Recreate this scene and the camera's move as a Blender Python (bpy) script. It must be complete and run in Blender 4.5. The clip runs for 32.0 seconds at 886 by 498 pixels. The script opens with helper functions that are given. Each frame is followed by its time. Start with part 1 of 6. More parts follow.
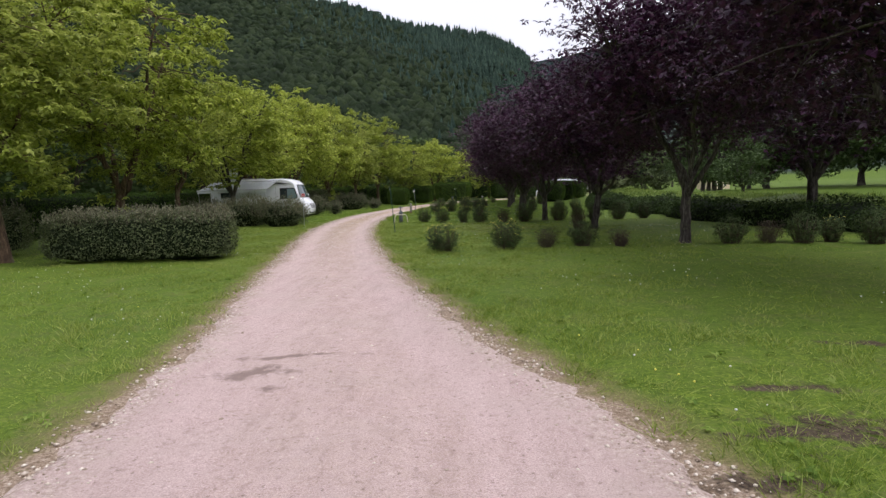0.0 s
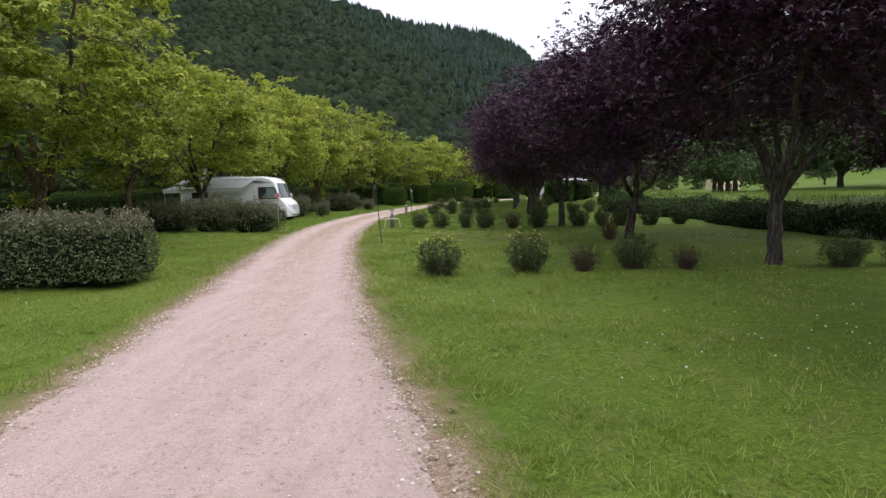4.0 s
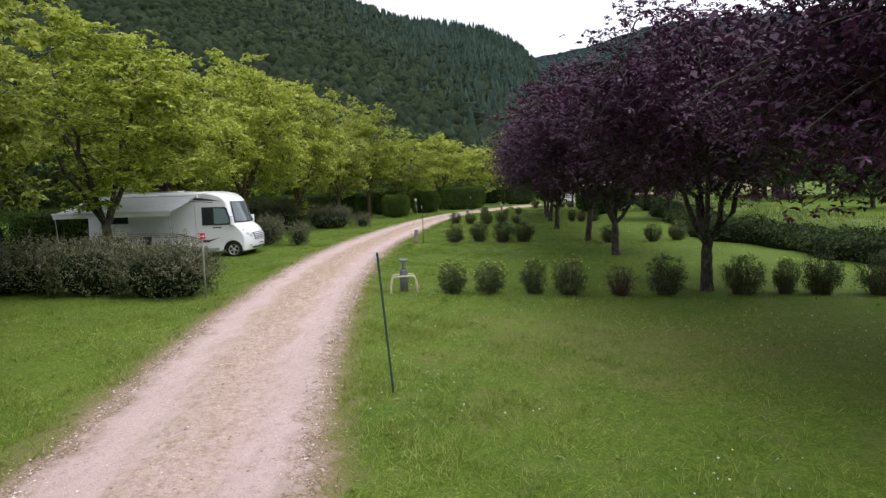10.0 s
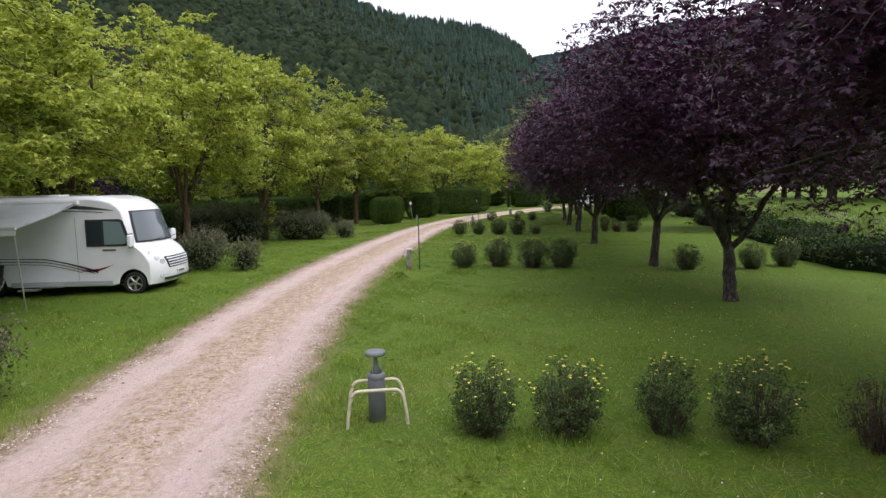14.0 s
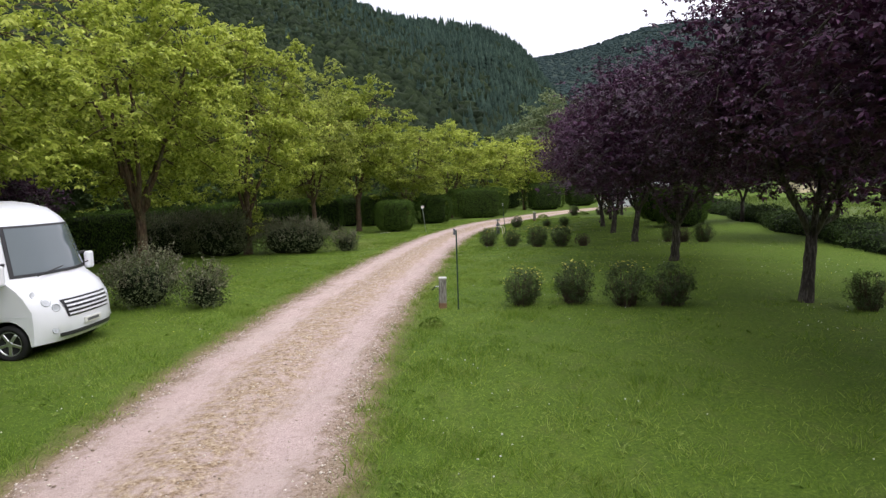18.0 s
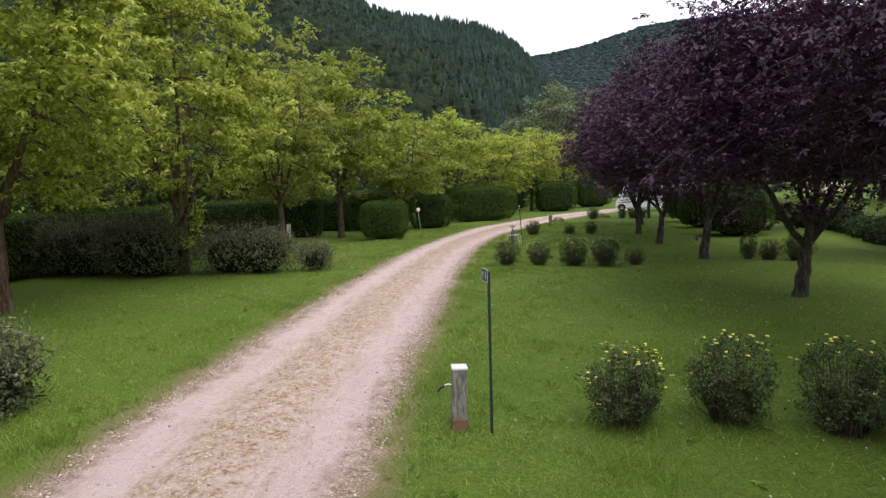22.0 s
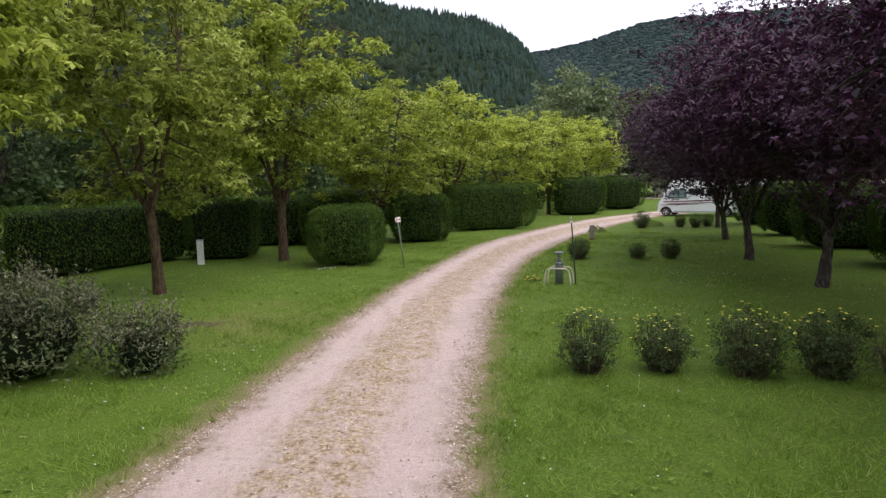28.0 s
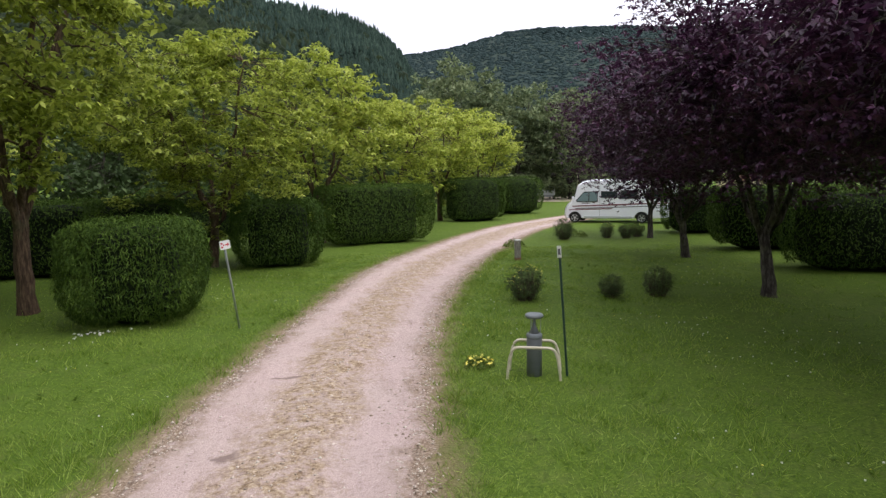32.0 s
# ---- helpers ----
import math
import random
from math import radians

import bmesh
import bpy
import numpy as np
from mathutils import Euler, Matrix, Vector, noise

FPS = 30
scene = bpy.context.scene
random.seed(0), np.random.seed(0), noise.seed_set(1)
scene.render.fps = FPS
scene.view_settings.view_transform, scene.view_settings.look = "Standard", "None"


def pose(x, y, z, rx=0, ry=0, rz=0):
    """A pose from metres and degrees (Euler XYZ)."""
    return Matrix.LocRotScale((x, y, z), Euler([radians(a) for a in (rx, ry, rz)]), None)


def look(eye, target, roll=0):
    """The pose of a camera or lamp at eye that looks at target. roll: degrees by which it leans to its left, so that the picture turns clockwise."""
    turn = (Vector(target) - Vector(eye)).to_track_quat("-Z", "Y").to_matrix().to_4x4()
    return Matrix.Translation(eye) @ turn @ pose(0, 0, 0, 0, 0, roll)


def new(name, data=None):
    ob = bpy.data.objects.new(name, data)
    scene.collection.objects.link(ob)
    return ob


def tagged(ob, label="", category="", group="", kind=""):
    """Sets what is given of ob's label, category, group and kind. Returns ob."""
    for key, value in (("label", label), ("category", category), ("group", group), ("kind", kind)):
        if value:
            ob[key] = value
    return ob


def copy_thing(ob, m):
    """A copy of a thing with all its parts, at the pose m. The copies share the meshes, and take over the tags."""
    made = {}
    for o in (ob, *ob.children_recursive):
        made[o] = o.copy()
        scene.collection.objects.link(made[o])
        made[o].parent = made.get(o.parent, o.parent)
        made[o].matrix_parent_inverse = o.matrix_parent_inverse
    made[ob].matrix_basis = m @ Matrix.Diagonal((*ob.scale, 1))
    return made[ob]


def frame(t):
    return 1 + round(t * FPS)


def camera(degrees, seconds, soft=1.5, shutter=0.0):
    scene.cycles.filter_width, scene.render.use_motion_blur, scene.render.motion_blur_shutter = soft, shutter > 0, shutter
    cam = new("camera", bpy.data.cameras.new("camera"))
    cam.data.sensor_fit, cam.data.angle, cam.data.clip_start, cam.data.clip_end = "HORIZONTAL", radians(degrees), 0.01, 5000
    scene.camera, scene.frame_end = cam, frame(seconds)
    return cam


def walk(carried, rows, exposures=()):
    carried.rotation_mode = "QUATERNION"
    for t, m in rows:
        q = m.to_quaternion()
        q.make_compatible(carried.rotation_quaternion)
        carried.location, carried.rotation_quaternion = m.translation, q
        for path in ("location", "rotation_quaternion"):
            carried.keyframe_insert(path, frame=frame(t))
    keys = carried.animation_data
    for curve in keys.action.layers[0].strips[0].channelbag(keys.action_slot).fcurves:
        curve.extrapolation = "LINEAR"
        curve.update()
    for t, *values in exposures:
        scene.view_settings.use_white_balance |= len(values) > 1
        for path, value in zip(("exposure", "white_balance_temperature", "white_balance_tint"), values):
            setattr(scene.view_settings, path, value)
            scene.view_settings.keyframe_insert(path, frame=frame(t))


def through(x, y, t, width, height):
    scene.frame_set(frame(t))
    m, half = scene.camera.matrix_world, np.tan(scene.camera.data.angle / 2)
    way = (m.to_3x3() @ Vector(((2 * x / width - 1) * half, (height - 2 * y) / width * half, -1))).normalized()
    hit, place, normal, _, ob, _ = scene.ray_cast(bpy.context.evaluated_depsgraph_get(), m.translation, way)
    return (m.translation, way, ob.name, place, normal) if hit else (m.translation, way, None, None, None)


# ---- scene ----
cam = camera(72.0, 32.0, soft=1.4)
PATH = [
    (0, (0.759, 0.587, 1.745), (0.69, 2.577, 1.55), -1.7),
    (0.5, (0.837, 1.2, 1.801), (0.761, 3.188, 1.601), -2.0),
    (1, (0.832, 1.838, 1.751), (0.754, 3.827, 1.555), -1.8),
    (1.5, (0.831, 2.429, 1.721), (0.754, 4.418, 1.526), -1.8),
    (2, (0.813, 2.96, 1.711), (0.737, 4.949, 1.515), -2.0),
    (2.5, (0.785, 3.435, 1.717), (0.71, 5.424, 1.521), -1.8),
    (3, (0.719, 3.953, 1.741), (0.65, 5.942, 1.544), -1.8),
    (3.5, (0.724, 4.693, 1.744), (0.653, 6.683, 1.548), -1.6),
    (5.5, (0.057, 7.467, 1.776), (-0.005, 9.457, 1.578), -1.4),
    (6, (-0.141, 8.355, 1.77), (-0.203, 10.345, 1.571), -1.5),
    (6.5, (-0.311, 9.42, 1.767), (-0.371, 11.409, 1.567), -1.4),
    (7, (-0.446, 10.579, 1.786), (-0.507, 12.568, 1.584), -1.4),
    (7.5, (-0.557, 11.669, 1.818), (-0.62, 13.658, 1.614), -1.6),
    (8, (-0.668, 12.827, 1.82), (-0.731, 14.816, 1.615), -1.7),
    (8.5, (-0.788, 13.955, 1.916), (-0.85, 15.943, 1.709), -1.7),
    (9, (-0.928, 15.097, 2.156), (-0.984, 17.085, 1.951), -1.6),
    (9.5, (-1.023, 16.205, 2.49), (-1.078, 18.194, 2.283), -1.6),
    (10, (-1.081, 17.327, 2.756), (-1.136, 19.316, 2.551), -1.7),
    (10.5, (-1.155, 18.411, 2.768), (-1.208, 20.4, 2.566), -1.5),
    (11, (-1.213, 19.51, 2.748), (-1.265, 21.499, 2.547), -1.5),
    (11.5, (-1.283, 20.58, 2.776), (-1.331, 22.569, 2.572), -1.5),
    (12, (-1.335, 21.709, 2.784), (-1.381, 23.698, 2.581), -1.5),
    (12.5, (-1.374, 22.841, 2.779), (-1.419, 24.83, 2.576), -1.5),
    (13, (-1.388, 23.929, 2.788), (-1.434, 25.918, 2.584), -1.6),
    (13.5, (-1.427, 25.01, 2.813), (-1.472, 26.999, 2.608), -1.7),
    (14, (-1.568, 26.017, 2.825), (-1.611, 28.006, 2.62), -1.6),
    (14.5, (-1.749, 26.928, 2.847), (-1.792, 28.917, 2.642), -1.8),
    (16.5, (-2.473, 30.286, 2.805), (-2.52, 32.276, 2.606), -1.8),
    (17, (-2.62, 31.021, 2.806), (-2.666, 33.011, 2.607), -1.8),
    (17.5, (-2.747, 31.849, 2.797), (-2.789, 33.839, 2.599), -1.8),
    (18, (-2.842, 32.666, 2.804), (-2.885, 34.656, 2.605), -1.9),
    (18.5, (-2.927, 33.523, 2.779), (-2.967, 35.513, 2.581), -1.8),
    (19, (-2.995, 34.377, 2.785), (-3.035, 36.366, 2.585), -1.8),
    (19.5, (-3.026, 35.302, 2.787), (-3.065, 37.291, 2.587), -1.9),
    (20, (-3.074, 36.205, 2.786), (-3.111, 38.194, 2.587), -1.9),
    (20.5, (-3.117, 37.082, 2.79), (-3.152, 39.072, 2.589), -1.8),
    (21, (-3.155, 37.932, 2.823), (-3.189, 39.921, 2.619), -1.7),
    (21.5, (-3.174, 38.975, 2.804), (-3.206, 40.964, 2.6), -1.8),
    (22, (-3.23, 40.016, 2.773), (-3.258, 42.006, 2.57), -1.7),
    (22.5, (-3.269, 40.958, 2.791), (-3.294, 42.947, 2.586), -1.7),
    (23, (-3.295, 41.979, 2.773), (-3.319, 43.969, 2.568), -1.6),
    (23.5, (-3.28, 42.94, 2.767), (-3.305, 44.929, 2.561), -1.7),
    (24, (-3.298, 43.854, 2.747), (-3.322, 45.844, 2.542), -1.6),
    (24.5, (-3.304, 44.85, 2.748), (-3.328, 46.839, 2.542), -1.6),
    (25, (-3.345, 45.869, 2.735), (-3.365, 47.859, 2.529), -1.5),
    (25.5, (-3.336, 46.918, 2.75), (-3.356, 48.907, 2.542), -1.6),
    (27.5, (-3.263, 51.131, 2.78), (-3.284, 53.12, 2.565), -1.4),
    (28, (-3.281, 52.189, 2.759), (-3.3, 54.178, 2.546), -1.4),
    (28.5, (-3.296, 53.235, 2.745), (-3.312, 55.224, 2.531), -1.4),
    (29, (-3.296, 54.322, 2.714), (-3.304, 56.311, 2.501), -1.5),
    (29.5, (-3.323, 55.386, 2.707), (-3.247, 57.373, 2.493), -1.4),
    (30, (-3.302, 56.416, 2.701), (-3.085, 58.392, 2.483), -1.1),
    (30.5, (-3.275, 57.447, 2.711), (-2.935, 59.405, 2.491), -0.8),
    (31, (-3.244, 58.522, 2.697), (-2.9, 60.48, 2.48), -1.0),
    (31.5, (-3.185, 59.562, 2.684), (-2.833, 61.519, 2.469), -1.1),
    (32, (-3.154, 60.511, 2.686), (-2.768, 62.461, 2.47), -1.1),
]
walk(cam, [(t, look(eye, target, roll)) for t, eye, target, roll in PATH], [(0, -0.38), (3.5, -0.28), (6, -0.15), (32, -0.15)])

# ---- light: bright overcast sky, low contrast ----
world = bpy.data.worlds.new("overcast_sky")
scene.world = world
world.use_nodes = True
wn, wl = world.node_tree.nodes, world.node_tree.links
wn.clear()
w_out = wn.new("ShaderNodeOutputWorld")
w_bg = wn.new("ShaderNodeBackground")
w_sky = wn.new("ShaderNodeTexSky")
w_sky.sky_type = "NISHITA"
w_sky.sun_disc = False
w_sky.sun_elevation = radians(63)
w_sky.sun_rotation = radians(122)
w_sky.air_density, w_sky.dust_density = 1.0, 4.0
w_hsv = wn.new("ShaderNodeHueSaturation")
w_hsv.inputs["Saturation"].default_value = 0.16
w_mix = wn.new("ShaderNodeMixRGB")
w_mix.inputs["Fac"].default_value = 0.62
w_cloud = wn.new("ShaderNodeTexNoise")
w_cloud.inputs["Scale"].default_value = 2.2
w_cloud.inputs["Detail"].default_value = 5.0
w_ramp = wn.new("ShaderNodeValToRGB")
w_ramp.color_ramp.elements[0].color = (8.5, 8.6, 10.2, 1)
w_ramp.color_ramp.elements[1].color = (10.1, 10.0, 11.2, 1)
wl.new(w_cloud.outputs["Fac"], w_ramp.inputs["Fac"])
wl.new(w_sky.outputs["Color"], w_hsv.inputs["Color"])
wl.new(w_hsv.outputs["Color"], w_mix.inputs[1])
wl.new(w_ramp.outputs["Color"], w_mix.inputs[2])
wl.new(w_mix.outputs["Color"], w_bg.inputs["Color"])
w_bg.inputs["Strength"].default_value = 0.188
wl.new(w_bg.outputs["Background"], w_out.inputs["Surface"])

sun_data = bpy.data.lights.new("sun", "SUN")
sun_data.energy, sun_data.angle, sun_data.color = 2.1, radians(60), (1.0, 0.96, 0.935)
sun = new("sun", sun_data)
sun.matrix_world = look((26, -16, 60), (0, 0, 0))


# ---- materials ----
class Nodes:
    """A small builder for node materials."""

    def __init__(self, name, rough=0.6, spec=0.4, metal=0.0):
        self.m = bpy.data.materials.new(name)
        self.m.use_nodes = True
        self.t = self.m.node_tree
        self.b = self.t.nodes["Principled BSDF"]
        self.b.inputs["Roughness"].default_value = rough
        self.b.inputs["Specular IOR Level"].default_value = spec
        self.b.inputs["Metallic"].default_value = metal

    def node(self, kind, **inputs):
        n = self.t.nodes.new(kind)
        for k, v in inputs.items():
            n.inputs[k.replace("_", " ")].default_value = v
        return n

    def link(self, a, b):
        self.t.links.new(a, b)

    def coord(self):
        return self.t.nodes.new("ShaderNodeTexCoord").outputs["Object"]

    def place(self):
        return self.t.nodes.new("ShaderNodeNewGeometry").outputs["Position"]

    def noise(self, scale, detail=4.0, at=None, rough=0.55):
        n = self.node("ShaderNodeTexNoise", Scale=scale, Detail=detail, Roughness=rough)
        self.link(at if at is not None else self.coord(), n.inputs["Vector"])
        return n.outputs["Fac"]

    def ramp(self, fac, *stops):
        n = self.t.nodes.new("ShaderNodeValToRGB")
        e = n.color_ramp.elements
        while len(e) < len(stops):
            e.new(0.5)
        for el, (p, c) in zip(e, stops):
            el.position, el.color = p, (*c, 1) if len(c) == 3 else c
        self.link(fac, n.inputs["Fac"])
        return n.outputs["Color"]

    def mix(self, fac, a, b, mode="MIX"):
        n = self.t.nodes.new("ShaderNodeMixRGB")
        n.blend_type = mode
        for sock, v in ((n.inputs[0], fac), (n.inputs[1], a), (n.inputs[2], b)):
            if isinstance(v, (int, float)):
                sock.default_value = v
            elif isinstance(v, tuple):
                sock.default_value = (*v, 1)
            else:
                self.link(v, sock)
        return n.outputs["Color"]

    def math(self, op, a, b=0.0):
        n = self.t.nodes.new("ShaderNodeMath")
        n.operation = op
        for sock, v in ((n.inputs[0], a), (n.inputs[1], b)):
            if isinstance(v, (int, float)):
                sock.default_value = v
            else:
                self.link(v, sock)
        return n.outputs[0]

    def bump(self, height, strength, distance):
        n = self.node("ShaderNodeBump", Strength=strength, Distance=distance)
        self.link(height, n.inputs["Height"])
        self.link(n.outputs["Normal"], self.b.inputs["Normal"])

    def colour(self, c):
        if isinstance(c, tuple):
            self.b.inputs["Base Color"].default_value = (*c, 1)
        else:
            self.link(c, self.b.inputs["Base Color"])
        return self


def plain(name, c, rough=0.5, spec=0.4, metal=0.0, wear=0.12, scale=6.0):
    n = Nodes(name, rough, spec, metal)
    f = n.noise(scale, 6.0)
    lo = tuple(v * (1 - wear) for v in c)
    hi = tuple(min(1, v * (1 + wear)) for v in c)
    n.colour(n.ramp(f, (0.3, lo), (0.7, hi)))
    return n.m


def leafy(name, dark, mid, light, rough=0.5, through=0.3, spec=0.35, patch=0.7):
    """Leaves: one tint per leaf, drifting over the crown, partly let the light through."""
    n = Nodes(name, rough, spec)
    g = n.t.nodes.new("ShaderNodeNewGeometry")
    oi = n.t.nodes.new("ShaderNodeObjectInfo")
    big = n.noise(patch, 3.0)
    f = n.math("ADD", n.math("MULTIPLY", g.outputs["Random Per Island"], 0.55), n.math("MULTIPLY", big, 0.6))
    f = n.math("ADD", f, n.math("MULTIPLY", n.math("SUBTRACT", oi.outputs["Random"], 0.5), 0.14))
    c = n.ramp(f, (0.2, dark), (0.55, mid), (0.92, light))
    n.colour(c)
    tr = n.node("ShaderNodeBsdfTranslucent")
    n.link(n.mix(0.35, c, (0.5, 0.6, 0.05), "MULTIPLY") if through < 0 else c, tr.inputs["Color"])
    mx = n.t.nodes.new("ShaderNodeMixShader")
    mx.inputs[0].default_value = abs(through)
    n.link(n.b.outputs[0], mx.inputs[1])
    n.link(tr.outputs[0], mx.inputs[2])
    n.link(mx.outputs[0], n.t.nodes["Material Output"].inputs["Surface"])
    return n.m


def bark(name, a, b, scale=9.0):
    n = Nodes(name, 0.85, 0.2)
    at = n.coord()
    mp = n.node("ShaderNodeMapping")
    mp.inputs["Scale"].default_value = (1, 1, 0.22)
    n.link(at, mp.inputs["Vector"])
    f = n.noise(scale * 2.2, 6.0, mp.outputs["Vector"], 0.65)
    big = n.noise(2.0, 3.0, at)
    c = n.ramp(f, (0.32, tuple(v * 0.35 for v in a)), (0.5, a), (0.68, b))
    n.colour(n.mix(n.ramp(big, (0.52, (0, 0, 0)), (0.72, (0.7, 0.7, 0.7))), c, (0.14, 0.15, 0.08)))
    n.bump(f, 0.9, 0.03)
    return n.m


M_LIME = leafy("lime_green_leaves", (0.090, 0.118, 0.018), (0.315, 0.385, 0.052), (0.64, 0.69, 0.16), 0.5, 0.45, 0.3)
M_GREEN = leafy("mid_green_leaves", (0.095, 0.120, 0.024), (0.29, 0.345, 0.060), (0.57, 0.61, 0.17), 0.5, 0.45, 0.3)
M_WOOD_LEAF = leafy("woodland_leaves", (0.030, 0.052, 0.018), (0.062, 0.10, 0.034), (0.115, 0.165, 0.06), 0.6, 0.25, 0.25, 0.15)
M_PURPLE = leafy("purple_leaves", (0.019, 0.0066, 0.0185), (0.047, 0.0132, 0.042), (0.118, 0.037, 0.098), 0.45, 0.20, 0.38)
M_SILVER = leafy("silvery_hedge_leaves", (0.034, 0.045, 0.019), (0.086, 0.110, 0.047), (0.19, 0.215, 0.105), 0.66, 0.25, 0.2)
M_SILVER_TOP = leafy("silvery_young_shoots", (0.095, 0.095, 0.055), (0.18, 0.18, 0.11), (0.32, 0.315, 0.215), 0.55, 0.25, 0.35)
M_THUJA = leafy("dark_trimmed_hedge_sprays", (0.020, 0.044, 0.007), (0.050, 0.095, 0.014), (0.115, 0.180, 0.030), 0.7, 0.25, 0.15, 0.9)
M_POTENT = leafy("shrub_leaves", (0.024, 0.041, 0.013), (0.060, 0.094, 0.029), (0.155, 0.20, 0.078), 0.62, 0.18, 0.22, 1.5)
M_RUSSET = leafy("russet_shrub_leaves", (0.03, 0.022, 0.016), (0.065, 0.045, 0.03), (0.11, 0.085, 0.05), 0.55, 0.2, 0.3, 1.5)
M_HEDGEROW = leafy("dark_hedgerow_leaves", (0.018, 0.034, 0.010), (0.044, 0.075, 0.020), (0.095, 0.135, 0.040), 0.7, 0.2, 0.15, 0.8)
M_WEEDS = leafy("rough_meadow_growth", (0.060, 0.105, 0.016), (0.13, 0.195, 0.034), (0.235, 0.295, 0.075), 0.6, 0.3, 0.25, 0.5)
# grey-green leaves, greyed further with a haze tint for distance
M_WOOD_PALE = leafy("grey_green_hazed_tree_leaves", (0.075, 0.105, 0.052), (0.165, 0.210, 0.105), (0.30, 0.345, 0.185), 0.7, 0.3, 0.15, 0.25)
M_FLOWER = plain("yellow_petals", (0.86, 0.76, 0.16), 0.6, 0.2, wear=0.1)
M_BARK_DARK = bark("dark_grey_bark", (0.052, 0.043, 0.038), (0.150, 0.135, 0.120))
M_BARK_BROWN = bark("brown_bark", (0.085, 0.055, 0.036), (0.19, 0.13, 0.085))
M_TWIG = plain("dry_twigs", (0.085, 0.062, 0.048), 0.85, 0.2, wear=0.3)


def blot(n, at, cx, cy, rx, ry, scale, edge=0.18):
    """A torn-edged patch round a place on the ground: 1 inside, 0 outside."""
    mp = n.node("ShaderNodeMapping")
    mp.inputs["Location"].default_value = (-cx / rx, -cy / ry, 0)
    mp.inputs["Scale"].default_value = (1 / rx, 1 / ry, 0)
    n.link(at, mp.inputs["Vector"])
    ln = n.t.nodes.new("ShaderNodeVectorMath")
    ln.operation = "LENGTH"
    n.link(mp.outputs["Vector"], ln.inputs[0])
    f = n.math("ADD", ln.outputs["Value"], n.math("MULTIPLY", n.math("SUBTRACT", n.noise(scale, 5.0, at, 0.7), 0.5), 4.2))
    return n.ramp(f, (0.75 - edge, (1, 1, 1)), (0.75 + edge, (0, 0, 0)))


def grass_ground():
    n = Nodes("mown_grass", 0.85, 0.15)
    at = n.place()
    fine = n.noise(26.0, 8.0, at, 0.82)
    mid = n.noise(3.2, 5.0, at, 0.6)
    big = n.noise(0.28, 4.0, at)
    c = n.ramp(fine, (0.36, (0.037, 0.076, 0.007)), (0.5, (0.095, 0.154, 0.016)), (0.64, (0.212, 0.272, 0.042)))
    c = n.mix(n.ramp(mid, (0.45, (0, 0, 0)), (0.70, (0.5, 0.5, 0.5))), c, (0.110, 0.150, 0.030))
    c = n.mix(n.ramp(big, (0.42, (0, 0, 0)), (0.68, (0.45, 0.45, 0.45))), c, (0.046, 0.098, 0.010))
    tuft = n.noise(7.5, 4.0, at, 0.7)
    c = n.mix(1.0, c, n.ramp(tuft, (0.34, (0.76, 0.80, 0.74)), (0.5, (1, 1, 1)), (0.66, (1.2, 1.16, 1.15))), "MULTIPLY")
    thatch = n.mix(1.0, n.ramp(n.noise(1.5, 6.0, at, 0.75), (0.50, (0, 0, 0)), (0.70, (0.5, 0.5, 0.5))), n.ramp(n.noise(19.0, 4.0, at, 0.8), (0.42, (0.15, 0.15, 0.15)), (0.58, (1, 1, 1))), "MULTIPLY")
    c = n.mix(thatch, c, (0.215, 0.165, 0.095))
    patch = n.noise(0.9, 5.0, at, 0.65)
    c = n.mix(n.ramp(patch, (0.66, (0, 0, 0)), (0.76, (0.7, 0.7, 0.7))), c, (0.10, 0.082, 0.045))
    pos = n.t.nodes.new("ShaderNodeSeparateXYZ")
    n.link(at, pos.inputs[0])
    along = n.math("ADD", pos.outputs["Y"], n.math("MULTIPLY", n.math("SUBTRACT", n.noise(0.25, 4.0, at), 0.5), 16.0))
    c = n.mix(n.ramp(n.math("DIVIDE", along, 60.0), (0.48, (0, 0, 0)), (0.66, (0.5, 0.5, 0.5))), c, n.ramp(fine, (0.38, (0.029, 0.064, 0.007)), (0.6, (0.118, 0.188, 0.022))))
    for cx, cy, rx, ry, much in ((1.5, 27.5, 4.0, 3.2, 0.38), (-7.5, 64.5, 2.2, 2.6, 0.45), (-4.6, 22.0, 1.5, 6.0, 0.3)):
        c = n.mix(n.mix(1.0, blot(n, at, cx, cy, rx, ry, 0.8, 0.5), (much, much, much), "MULTIPLY"), c, n.ramp(fine, (0.38, (0.100, 0.094, 0.032)), (0.6, (0.265, 0.230, 0.095))))
    uv = n.t.nodes.new("ShaderNodeUVMap")
    uv.uv_map = "verge"
    sep = n.t.nodes.new("ShaderNodeSeparateXYZ")
    n.link(uv.outputs["UV"], sep.inputs[0])
    # worn, gravelly verge beside the road, with a torn outline
    rim = n.math("ADD", sep.outputs["X"], n.math("MULTIPLY", n.math("SUBTRACT", n.noise(2.2, 5.0, at, 0.7), 0.5), 0.9))
    grit = n.ramp(n.noise(32.0, 5.0, at, 0.85), (0.36, (0.130, 0.090, 0.060)), (0.5, (0.29, 0.215, 0.155)), (0.63, (0.50, 0.41, 0.34)))
    dry = n.ramp(n.noise(45.0, 4.0, at, 0.8), (0.36, (0.11, 0.085, 0.045)), (0.52, (0.225, 0.175, 0.095)), (0.66, (0.38, 0.30, 0.18)))
    c = n.mix(n.ramp(rim, (0.16, (0.85, 0.85, 0.85)), (0.56, (0, 0, 0))), c, dry)
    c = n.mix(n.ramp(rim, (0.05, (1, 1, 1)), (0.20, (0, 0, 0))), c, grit)
